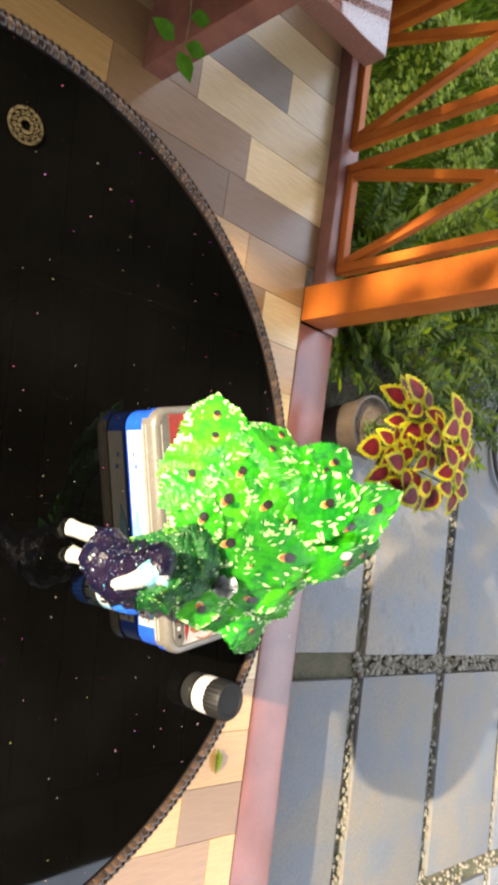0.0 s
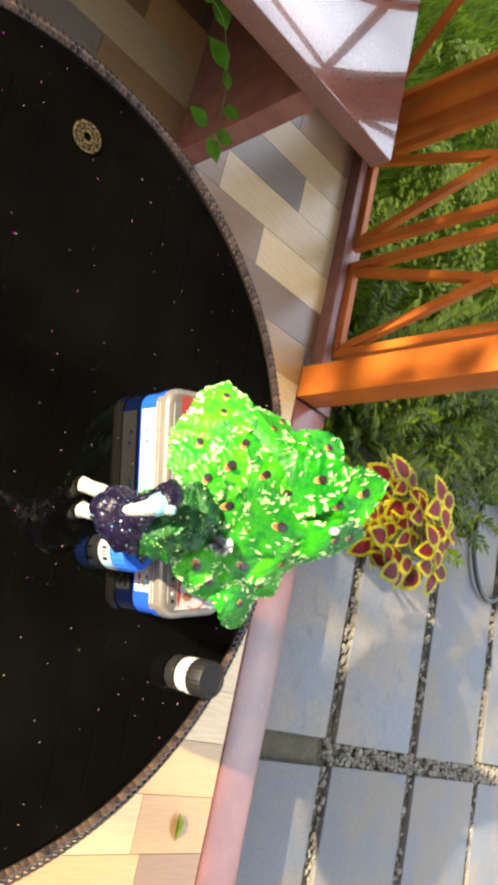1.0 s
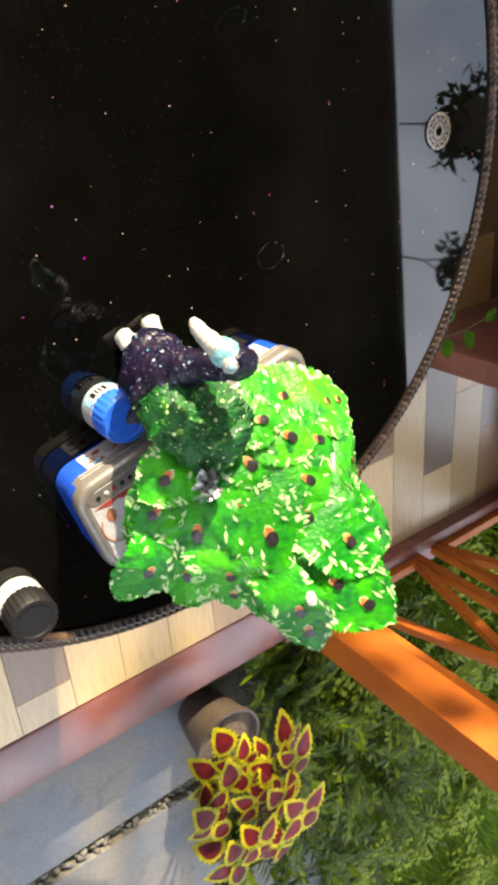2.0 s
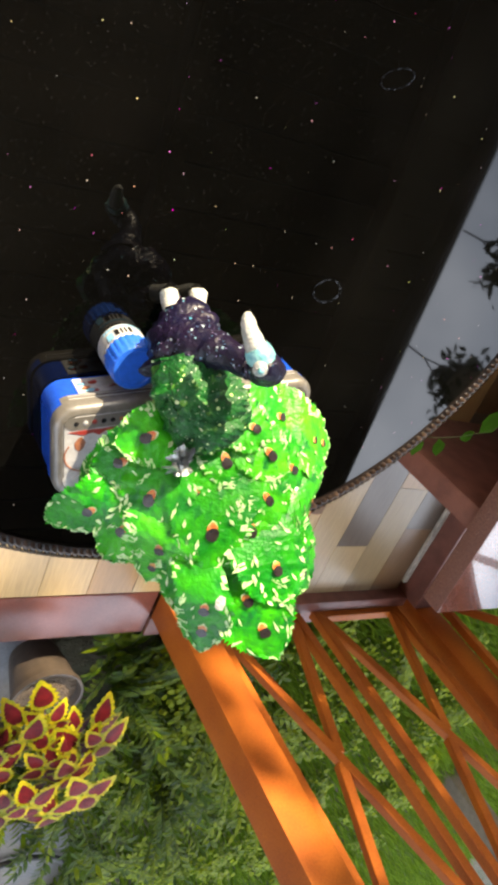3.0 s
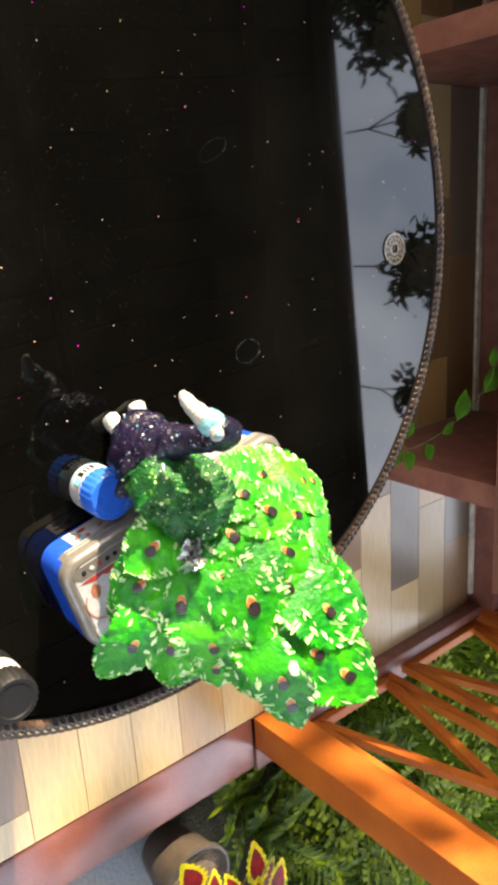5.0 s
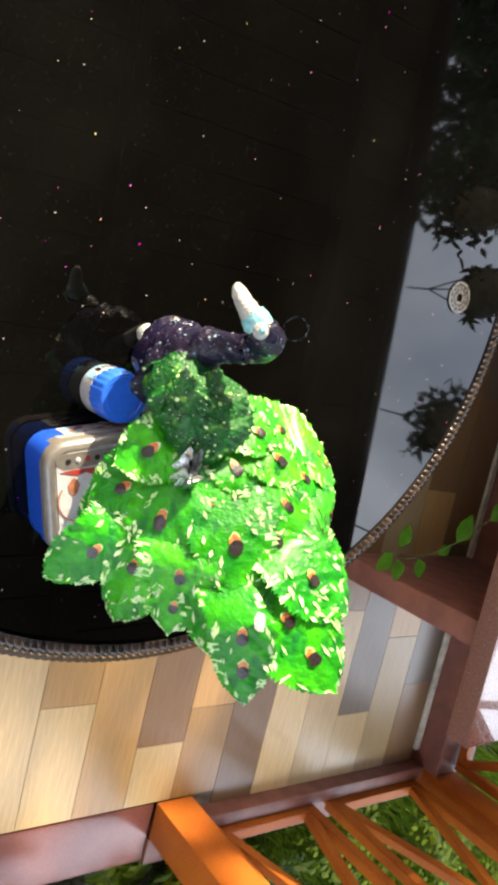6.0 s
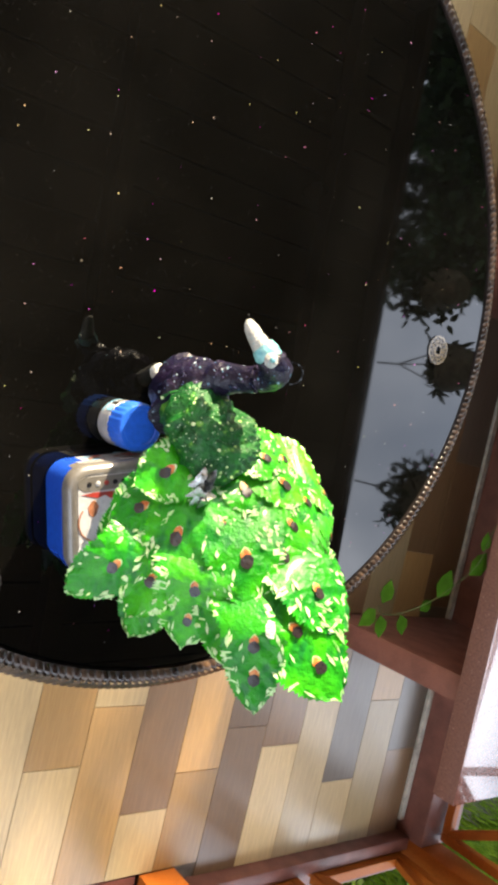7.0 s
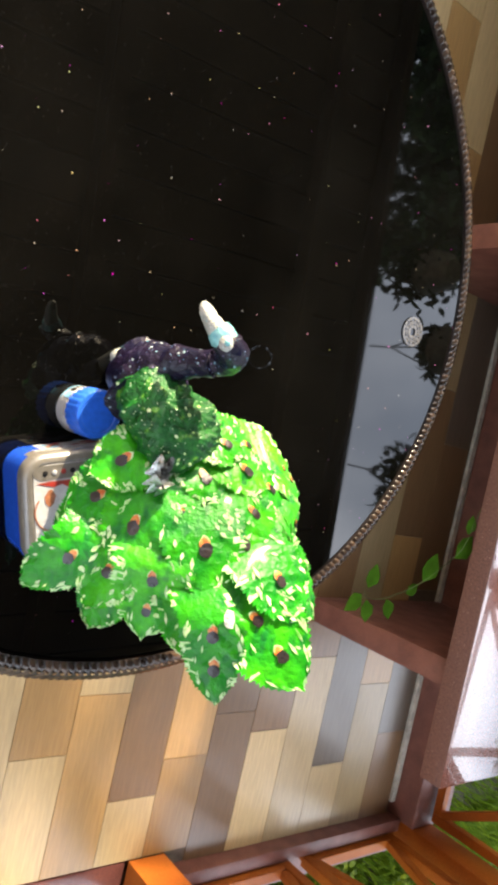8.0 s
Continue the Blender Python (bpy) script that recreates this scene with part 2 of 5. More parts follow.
def per_piece(m, lo, hi):
    """Each loose piece of the mesh a little lighter or darker, with a slight turn of hue."""
    t = m.node_tree
    p = t.nodes["Principled BSDF"]
    old = p.inputs["Base Color"].links[0].from_socket
    g = t.nodes.new("ShaderNodeNewGeometry")
    h = t.nodes.new("ShaderNodeHueSaturation")
    for sock, a, b in (("Value", lo, hi), ("Hue", 0.508, 0.493)):
        mr = t.nodes.new("ShaderNodeMapRange")
        mr.inputs[3].default_value, mr.inputs[4].default_value = a, b
        t.links.new(g.outputs["Random Per Island"], mr.inputs[0])
        t.links.new(mr.outputs[0], h.inputs[sock])
    t.links.new(old, h.inputs["Color"])
    t.links.new(h.outputs[0], p.inputs["Base Color"])


per_piece(FEATHER, 0.6, 1.15)
for m_ in (SADDLE, NAVY):
    m_.node_tree.nodes["Principled BSDF"].inputs["Specular IOR Level"].default_value = 0.3
blotch(FEATHER, (0.006, 0.13, 0.016), 120, 0.56, 0.70, (1.0, 0.4, 1.0))
blotch(PAVER, (0.085, 0.088, 0.085), 22, 0.58, 0.75, (1, 1, 1))
blotch(SADDLE, (0.1, 0.27, 0.03), 130, 0.60, 0.68, (1, 1, 1))
speckle(NAVY, ((0.3, 0.36, 0.4), (0.04, 0.2, 0.3)), 230, 0.19)
speckle(NAVY, ((0.22, 0.16, 0.3), (0.03, 0.15, 0.24)), 480, 0.2)
speckle(SADDLE, ((0.62, 0.7, 0.4), (0.3, 0.5, 0.12)), 190, 0.22)
speckle(SADDLE, ((0.4, 0.5, 0.3), (0.5, 0.6, 0.4)), 420, 0.18)
speckle(CHALK, ((0.1, 0.3, 0.35), (0.4, 0.55, 0.55)), 380, 0.2)
speckle(GRANITE, ((0.26, 0.13, 0.1), (0.09, 0.04, 0.035)), 240, 0.3)


def glass_mat():
    """Black back-painted glass with dust, glitter flecks and finger marks."""
    m, t, p = nodes_of("black_glass")
    co = t.nodes.new("ShaderNodeTexCoord")
    v = t.nodes.new("ShaderNodeTexVoronoi")
    v.voronoi_dimensions = "2D"
    v.inputs["Scale"].default_value = 75
    t.links.new(co.outputs["Object"], v.inputs["Vector"])
    sep = t.nodes.new("ShaderNodeSeparateColor")
    t.links.new(v.outputs["Color"], sep.inputs[0])
    rad = t.nodes.new("ShaderNodeMapRange")     # only some cells hold a fleck, of varied size
    rad.inputs[1].default_value, rad.inputs[2].default_value = 0.70, 1.0
    rad.inputs[3].default_value, rad.inputs[4].default_value = 0.0, 0.037
    t.links.new(sep.outputs[0], rad.inputs[0])
    lt = t.nodes.new("ShaderNodeMath")
    lt.operation = "LESS_THAN"
    t.links.new(v.outputs["Distance"], lt.inputs[0])
    t.links.new(rad.outputs[0], lt.inputs[1])
    film = noise_tex(t, 11, 7)
    dust = noise_tex(t, 900, 2)
    hue = t.nodes.new("ShaderNodeHueSaturation")
    hue.inputs["Saturation"].default_value = 1.15
    hue.inputs["Value"].default_value = 0.45
    t.links.new(v.outputs["Color"], hue.inputs["Color"])
    base = mixcol(t, ramp(t, film, 0.45, 0.9), (0.0014, 0.0014, 0.0013), (0.0040, 0.0038, 0.0033))
    base = mixcol(t, ramp(t, dust, 0.66, 0.72), base, (0.012, 0.0115, 0.011))
    fleck = mixcol(t, ramp(t, sep.outputs[2], 0.2, 0.4), (0.22, 0.22, 0.2), hue.outputs[0])
    t.links.new(mixcol(t, lt.outputs[0], base, fleck), p.inputs["Base Color"])
    r = t.nodes.new("ShaderNodeMapRange")
    r.inputs[1].default_value, r.inputs[2].default_value = 0.4, 0.9
    r.inputs[3].default_value, r.inputs[4].default_value = 0.015, 0.06
    t.links.new(film, r.inputs[0])
    t.links.new(r.outputs[0], p.inputs["Roughness"])
    p.inputs["IOR"].default_value = 1.40
    return m


GLASS = glass_mat()
SMEAR = plain("finger_grease", (0.0024, 0.0024, 0.0024), rough=0.10, scale=200)


# ---- mesh helpers ----
def link_mesh(name, bm, mats, parent=None, label="", smooth=True):
    me = bpy.data.meshes.new(name)
    bm.to_mesh(me)
    bm.free()
    for m in (mats if isinstance(mats, (list, tuple)) else [mats]):
        me.materials.append(m)
    if smooth:
        me.shade_smooth()
        me.set_sharp_from_angle(angle=radians(38))
    ob = new(name, me)
    if parent:
        ob.parent = parent
    if label:
        ob["label"] = label
    return ob


def part(name, bm, material, parent, label=""):
    return link_mesh(name, bm, material, parent, label)


def thing(name, label, category, group="", kind="", at=(0, 0, 0)):
    ob = new(name)
    ob.location = at
    ob.empty_display_size = 0.05
    return tagged(ob, label, category, group, kind)


def box(bm, lo, hi, bevel=0.0, mi=0):
    vs = [bm.verts.new((x, y, z)) for z in (lo[2], hi[2]) for y in (lo[1], hi[1]) for x in (lo[0], hi[0])]
    fs = [bm.faces.new([vs[k] for k in f]) for f in ((0, 2, 3, 1), (4, 5, 7, 6), (0, 1, 5, 4), (2, 6, 7, 3), (0, 4, 6, 2), (1, 3, 7, 5))]
    for f in fs:
        f.material_index = mi
    if bevel:
        es = {e for f in fs for e in f.edges}
        bmesh.ops.bevel(bm, geom=list(es), offset=bevel, segments=2, affect="EDGES", profile=0.6)
    return bm


def boxed(lo, hi, bevel=0.0):
    return box(bmesh.new(), lo, hi, bevel)


def bar(bm, a, b, w, d, bevel=0.002, side=None):
    """A straight rectangular bar from a to b."""
    a, b = Vector(a), Vector(b)
    ax = (b - a).normalized()
    s = Vector(side) if side else (Vector((0, 1, 0)) if abs(ax.y) < 0.9 else Vector((1, 0, 0)))
    u = ax.cross(s).normalized()
    v = u.cross(ax).normalized()
    vs = [bm.verts.new(p + u * (i * w / 2) + v * (j * d / 2)) for p in (a, b) for i, j in ((-1, -1), (1, -1), (1, 1), (-1, 1))]
    fs = [bm.faces.new([vs[k] for k in f]) for f in ((3, 2, 1, 0), (4, 5, 6, 7), (0, 1, 5, 4), (1, 2, 6, 5), (2, 3, 7, 6), (3, 0, 4, 7))]
    if bevel:
        bmesh.ops.bevel(bm, geom=list({e for f in fs for e in f.edges}), offset=bevel, segments=1, affect="EDGES")
    return bm


def tube(bm, pts, radii, n=10, mi=0, wobble=0.0, seed=0, flat=1.0, cap=True):
    """A closed tube through points with a radius at each."""
    rings = []
    pts = [Vector(p) for p in pts]
    ref = Vector((0.31, 0.2, 0.93))
    for k, p in enumerate(pts):
        d = (pts[min(k + 1, len(pts) - 1)] - pts[max(k - 1, 0)]).normalized()
        u = d.cross(ref)
        u = u.normalized() if u.length > 1e-4 else Vector((1, 0, 0))
        v = d.cross(u).normalized()
        ring = []
        for j in range(n):
            a = 2 * math.pi * j / n
            r = radii[k]
            if wobble:
                r *= 1 + wobble * noise.noise(Vector((math.cos(a) * 2 + seed, math.sin(a) * 2, k * 0.9)))
            ring.append(bm.verts.new(p + u * (r * math.cos(a)) + v * (r * flat * math.sin(a))))
        rings.append(ring)
    for r0, r1 in zip(rings, rings[1:]):
        for j in range(n):
            bm.faces.new((r0[j], r0[(j + 1) % n], r1[(j + 1) % n], r1[j])).material_index = mi
    if cap:
        bm.faces.new(rings[0][::-1]).material_index = mi
        bm.faces.new(rings[-1]).material_index = mi
    return rings


def spline(pts, n):
    """Catmull-Rom through tuples of any length."""
    out = []
    P = [pts[0], *pts, pts[-1]]
    for k in range(len(pts) - 1):
        for j in range(n):
            t = j / n
            p0, p1, p2, p3 = (np.array(q, float) for q in P[k:k + 4])
            out.append(0.5 * (2 * p1 + (p2 - p0) * t + (2 * p0 - 5 * p1 + 4 * p2 - p3) * t * t + (3 * p1 - p0 - 3 * p2 + p3) * t ** 3))
    out.append(np.array(pts[-1], float))
    return out


def lathe(bm, profile, n=32, mi=0, centre=(0, 0)):
    """Turns (radius, height) pairs round the z axis."""
    rings = [[bm.verts.new((centre[0] + r * math.cos(2 * math.pi * j / n), centre[1] + r * math.sin(2 * math.pi * j / n), z)) for j in range(n)] for r, z in profile]
    for r0, r1 in zip(rings, rings[1:]):
        for j in range(n):
            bm.faces.new((r0[j], r0[(j + 1) % n], r1[(j + 1) % n], r1[j])).material_index = mi
    bm.faces.new(rings[0][::-1]).material_index = mi
    bm.faces.new(rings[-1]).material_index = mi
    return bm


def leaf_verts(base, along, normal, length, width, fold=0.2, droop=0.15):
    """Points and faces of a folded leaf: two rows beside a midrib."""
    a, nrm = along.normalized(), normal.normalized()
    s = a.cross(nrm).normalized()
    nrm = s.cross(a).normalized()
    prof = ((0.0, 0.06), (0.3, 0.85), (0.62, 0.8), (1.0, 0.02))
    v, f = [], []
    for t, w in prof:
        c = base + a * (length * t) - nrm * (droop * length * t * t)
        v += [c + s * (w * width / 2) + nrm * (fold * w * width / 2), c, c - s * (w * width / 2) + nrm * (fold * w * width / 2)]
    for k in range(3):
        i = k * 3
        f += [(i, i + 1, i + 4, i + 3), (i + 1, i + 2, i + 5, i + 4)]
    return v, f


def leaves_mesh(name, leaves, mat, parent=None, label=""):
    vs, fs = [], []
    for args in leaves:
        v, f = leaf_verts(*args)
        o = len(vs)
        vs += [tuple(q) for q in v]
        fs += [tuple(k + o for k in q) for q in f]
    me = bpy.data.meshes.new(name)
    me.from_pydata(vs, [], fs)
    me.materials.append(mat)
    me.shade_smooth()
    ob = new(name, me)
    if parent:
        ob.parent = parent
    if label:
        ob["label"] = label
    return ob


def rnd(a, b):
    return random.uniform(a, b)


def rdir(up=0.3):
    v = Vector((rnd(-1, 1), rnd(-1, 1), rnd(-1, 1) + up))
    return v.normalized() if v.length > 0.01 else Vector((0, 0, 1))


# ---- ground, floor, kerbs, roof ----
GZ = -0.09
bm = bmesh.new()
xs = [-400, -60, -12, -5, -3, -2, -1.2, -0.6, 0, 0.6, 1.2, 2, 3, 5, 12, 60, 400]
grid = [[bm.verts.new((x, y, GZ - 0.012 + (0.012 * noise.noise(Vector((x * 3, y * 3, 0))) if abs(x) < 6 and abs(y) < 6 else 0))) for x in xs] for y in xs]
for r0, r1 in zip(grid, grid[1:]):
    for j in range(len(xs) - 1):
        bm.faces.new((r0[j], r0[j + 1], r1[j + 1], r1[j]))
tagged(link_mesh("ground", bm, SOIL), "dark mossy garden soil round the porch", "ground", kind="structure")

floor = tagged(link_mesh("floor", boxed((-2.6, 0.0, GZ - 0.1), (0.66, 3.2, -0.003)), GROUT), "porch floor of wood-look plank tiles in mixed browns", "floor", kind="structure")
part("sub_floor", boxed((0.0725, -0.0255, GZ - 0.1), (0.66, -0.001, -0.003)), GROUT, floor)

bm = boxed((-2.6, -0.108, GZ - 0.1), (-0.002, -0.002, 0.0), 0.006)
tagged(link_mesh("kerb_1", bm, KERB), "glossy red-oxide painted kerb edging the porch floor", "kerb", kind="structure")
bm = boxed((0.072, -0.115, GZ - 0.1), (0.80, -0.054, 0.004), 0.004)
box(bm, (0.072, -0.0535, GZ - 0.1), (0.670, -0.026, 0.030), 0.004)
box(bm, (-0.001, -0.115, GZ - 0.1), (0.0715, -0.0675, 0.004), 0.004)
tagged(link_mesh("kerb_2", bm, LEGRED), "red-oxide painted kerb under the railing", "kerb", kind="structure")
bm = boxed((0.672, -0.034, GZ - 0.1), (0.80, 3.2, 0.06), 0.005)
tagged(link_mesh("kerb_3", bm, LEGRED), "red painted kerb behind the granite bench", "kerb", kind="structure")
bm = boxed((0.655, 0.0, -0.002), (0.670, 3.0, 0.006), 0.002)
tagged(link_mesh("trim", bm, PALE), "pale sealant strip between floor and kerb", "trim", kind="structure")

# roof over the porch, with dark boards and fascia, and an added wall out of view
def roof():
    t = Matrix.Rotation(radians(4.6), 4, "Z")
    def place(bm):
        bmesh.ops.transform(bm, matrix=Matrix.Translation((1.76, 0, 0)) @ t @ Matrix.Translation((-1.76, 0, 0)), verts=bm.verts)
        return bm
    r = thing("porch_roof", "porch roof with dark board underside and timber eave", "roof", kind="structure")
    part("roof_deck", place(boxed((-1.75, -1.22, 2.46), (1.76, 2.85, 2.54))), CEIL, r)
    bm = bmesh.new()
    for k in range(26):
        y0 = -1.2 + k * 0.155
        box(bm, (-1.7, y0, 2.435), (1.7, y0 + 0.147, 2.458))
    part("soffit", place(bm), CEIL, r)
    part("fascia", place(boxed((1.74, -1.22, 2.38), (1.78, 2.85, 2.53))), CEIL, r)
    part("fascia", place(boxed((-1.75, -1.26, 2.38), (1.74, -1.222, 2.53))), CEIL, r)
    for k in range(4):
        x0 = -1.5 + k * 0.95
        part("rafter", place(boxed((x0, -1.2, 2.36), (x0 + 0.07, 2.8, 2.434))), CEIL, r)
    for x0, y0 in ((-1.7, -1.2), (1.62, -1.2), (1.62, 2.72), (-1.7, 2.72)):
        part("post", place(boxed((x0, y0, GZ - 0.1), (x0 + 0.09, y0 + 0.09, 2.434), 0.004)), CEIL, r)


roof()
# unseen wall, added to cut the fill light from the western sky
tagged(link_mesh("wall_west", boxed((-2.9, -0.1, GZ - 0.1), (-2.61, 4.0, 2.9)), PLASTER), "unseen plain wall added to block sky light from the west", "wall", kind="structure")


# ---- railing ----
def panel(parent, a, b, z0, z1, w=0.019):
    """A framed railing panel with an X brace, from a to b (xy)."""
    a, b = Vector((*a, 0)), Vector((*b, 0))
    side = Vector((0, 0, 1)).cross(b - a).normalized()
    p = new("panel")
    p.parent = parent
    def q(t, z):
        v = a.lerp(b, t)
        return (v.x, v.y, z)
    hw = w / 2 / (b - a).length
    for nm, s, e in (("upright", q(hw, z0), q(hw, z1)), ("upright", q(1 - hw, z0), q(1 - hw, z1)), ("bottom_rail", q(2 * hw, z0 + w / 2), q(1 - 2 * hw, z0 + w / 2)),
                     ("top_rail", q(2 * hw, z1 - w / 2), q(1 - 2 * hw, z1 - w / 2))):
        bmx = bmesh.new()
        bar(bmx, s, e, w, w, 0.0015, side)
        part(nm, bmx, ORANGE, p)
    bmx = bmesh.new()
    bar(bmx, q(2.2 * hw, z0 + w), q(1 - 2.2 * hw, z1 - w), w * 0.95, w * 0.8, 0.0015, side)
    part("brace", bmx, ORANGE, p)
    bmx = bmesh.new()
    bar(bmx, q(2.2 * hw, z1 - w), q(0.5 - 0.5 * hw, (z0 + z1) / 2 + 0.01), w * 0.95, w * 0.78, 0.0015, side)
    bar(bmx, q(0.5 + 0.5 * hw, (z0 + z1) / 2 - 0.01), q(1 - 2.2 * hw, z0 + w), w * 0.95, w * 0.78, 0.0015, side)
    part("brace", bmx, ORANGE, p)
    return p


rail = thing("railing", "orange-brown painted railing with X-braced panels on the kerb", "railing", kind="structure")
part("post", boxed((0.0, -0.066, 0.001), (0.070, 0.0, 1.0), 0.003), ORANGE, rail, "thick bright orange post")
part("post", boxed((0.676, -0.104, 0.001), (0.746, -0.034, 1.0), 0.003), ORANGE, rail)
panel(rail, (0.112, -0.067), (0.353, -0.067), 0.021, 0.715, 0.021)
panel(rail, (0.390, -0.067), (0.655, -0.067), 0.021, 0.715, 0.021)
part("handrail", boxed((0.071, -0.1, 0.75), (0.675, -0.036, 0.785), 0.004), ORANGE, rail)
for x in (0.122, 0.343, 0.400, 0.645):
    part("hanger", boxed((x - 0.008, -0.075, 0.714), (x + 0.008, -0.059, 0.752)), ORANGE, rail)
for x in (0.135, 0.330, 0.41, 0.63):
    part("foot", boxed((x - 0.008, -0.075, 0.003), (x + 0.008, -0.059, 0.023)), ORANGE, rail)

rail2 = thing("bench_railing", "orange-brown painted railing standing behind the granite bench", "railing", kind="structure")
panel(rail2, (0.735, -0.02), (0.735, 0.41), 0.065, 0.79)
part("post", boxed((0.712, 0.42, 0.061), (0.758, 0.466, 0.80), 0.003), ORANGE, rail2)
for k in range(18):
    y0 = 0.575 + k * 0.118
    part("baluster", boxed((0.726, y0, 0.061), (0.744, y0 + 0.018, 0.63), 0.0015), ORANGE, rail2)
part("top_rail", boxed((0.72, 0.468, 0.63), (0.75, 2.7, 0.655), 0.003), ORANGE, rail2)
part("bottom_rail", boxed((0.722, 0.468, 0.066), (0.748, 2.7, 0.086), 0.002), ORANGE, rail2)


# ---- bench ----
bench = thing("granite_bench", "fixed bench with polished red granite seat on red legs", "bench")
SAWN = plain("sawn_granite_edge", (0.19, 0.09, 0.066), (0.12, 0.055, 0.043), rough=0.55, scale=320, fine=900, bumpy=0.3)
speckle(SAWN, ((0.34, 0.2, 0.16), (0.1, 0.05, 0.04)), 240, 0.3)
bm = boxed((0.259, 0.272, 0.316), (0.668, 2.4, 0.354), 0.003)
bm.normal_update()
for f in bm.faces:
    f.material_index = 0 if f.normal.z > 0.5 else 1
part("seat", bm, [GRANITE, SAWN], bench, "polished speckled red granite slab")
part("back_panel", boxed((0.672, 0.30, 0.061), (0.70, 2.4, 0.314), 0.003), LEGRED, bench)
for y0 in (0.405, 1.09, 1.85):
    part("leg", boxed((0.282, y0, 0.0), (0.66, y0 + 0.042, 0.315), 0.003), LEGRED, bench)


# ---- table ----
TC, TR, TZ = (-0.4445, 0.845), 0.315, 0.508


def build_table():
    tb = thing("round_table", "round table with black glass top and woven brown resin rim", "table")
    bm = bmesh.new()
    lathe(bm, [(0.28, TZ - 0.008), (0.2965, TZ - 0.008), (0.2985, TZ - 0.006), (0.2985, TZ - 0.0015), (0.297, TZ)], 128)
    bmesh.ops.transform(bm, matrix=Matrix.Translation((TC[0], TC[1], 0)), verts=bm.verts)
    top = part("glass_top", bm, GLASS, tb, "dusty black glass with glitter flecks")
    # rim core and apron
    bm = bmesh.new()
    prof = [(0.272, TZ - 0.009), (0.272, TZ - 0.06), (0.305, TZ - 0.06), (0.311, TZ - 0.03), (0.311, TZ - 0.006), (0.307, TZ + 0.0005), (0.3005, TZ - 0.001), (0.3, TZ - 0.009)]
    n = 96
    rings = [[bm.verts.new((TC[0] + r * math.cos(2 * math.pi * j / n), TC[1] + r * math.sin(2 * math.pi * j / n), z)) for j in range(n)] for r, z in prof]
    for k in range(len(prof)):
        r0, r1 = rings[k], rings[(k + 1) % len(prof)]
        for j in range(n):
            bm.faces.new((r0[j], r0[(j + 1) % n], r1[(j + 1) % n], r1[j]))
    part("rim_core", bm, WICKERD, tb)
    # woven strands wrapped slantwise round the rim, in two interlocking rows
    vs, fs = [], []
    turns = 340
    for k in range(turns):
        a0 = 2 * math.pi * k / turns
        jit = 0.06 * math.sin(k * 12.9898) 
        for row, sl in ((0, 1), (1, -1)):
            o = len(vs)
            steps = 6
            for i in range(steps + 1):
                t = i / steps
                # across the top of the rim, then down its outer face
                if row == 0:
                    r, z = 0.2995 + 0.0085 * t, TZ + 0.0012 + 0.0016 * math.sin(math.pi * t)
                else:
                    r, z = 0.3075 + 0.0075 * math.sin(0.5 * math.pi * t), TZ + 0.0026 - 0.012 * t
                a = a0 + sl * 0.010 * (t - 0.5) + jit * 0.01 + row * math.pi / turns
                wid = 0.0068 / TR * 0.5 * (0.55 + 0.45 * math.sin(math.pi * min(1, max(0, t)))) 
                for da, h in ((-wid, -0.0006), (0, 0.0011), (wid, -0.0006)):
                    rr = r + (h if row else 0)
                    vs.append((TC[0] + rr * math.cos(a + da), TC[1] + rr * math.sin(a + da), z + (h if not row else 0)))
            for i in range(steps):
                b = o + i * 3
                fs += [(b, b + 3, b + 4, b + 1), (b + 1, b + 4, b + 5, b + 2)]
    me = bpy.data.meshes.new("weave")
    me.from_pydata(vs, [], fs)
    me.materials.append(WICKER)
    me.shade_smooth()
    w = new("weave", me)
    w.parent = tb
    w["kind"] = "stuff"
    w["label"] = "woven brown resin strands wrapped round the rim"
    bm = bmesh.new()
    prof = [(0.15, 0.0), (0.155, 0.004), (0.152, 0.03)] + [(0.150 - 0.02 * math.sin(math.pi * k / 14) + 0.0018 * (k % 2), 0.03 + 0.4 * k / 14) for k in range(15)] + [(0.19, TZ - 0.062), (0.27, TZ - 0.058)]
    lathe(bm, prof, 64)
    bmesh.ops.transform(bm, matrix=Matrix.Translation((TC[0], TC[1], 0)), verts=bm.verts)
    part("base_drum", bm, WICKERD, tb, "dark woven drum base")
    # pale gold lattice disc lying flush with the glass
    bm = bmesh.new()
    cx, cy = -0.2015, 0.8390
    def flat_ring(x, y, r0, r1, z, m):
        ring0, ring1 = ([bm.verts.new((x + r * math.cos(2 * math.pi * j / m), y + r * math.sin(2 * math.pi * j / m), z)) for j in range(m)] for r in (r0, r1))
        for j in range(m):
            k = (j + 1) % m
            bm.faces.new((ring0[j], ring1[j], ring1[k], ring0[k]))
    flat_ring(cx, cy, 0.0106, 0.0130, TZ + 0.0012, 28)
    flat_ring(cx, cy, 0.0034, 0.0060, TZ + 0.0012, 20)
    for j in range(13):
        a = 2 * math.pi * j / 13
        flat_ring(cx + 0.0083 * math.cos(a), cy + 0.0083 * math.sin(a), 0.0006, 0.0019, TZ + 0.0012, 9)
    bmesh.ops.recalc_face_normals(bm, faces=bm.faces)
    bmesh.ops.reverse_faces(bm, faces=[f for f in bm.faces if f.normal.z < 0])
    part("brass_disc", bm, GOLD, tb, "small pale gold lattice disc set in the glass")
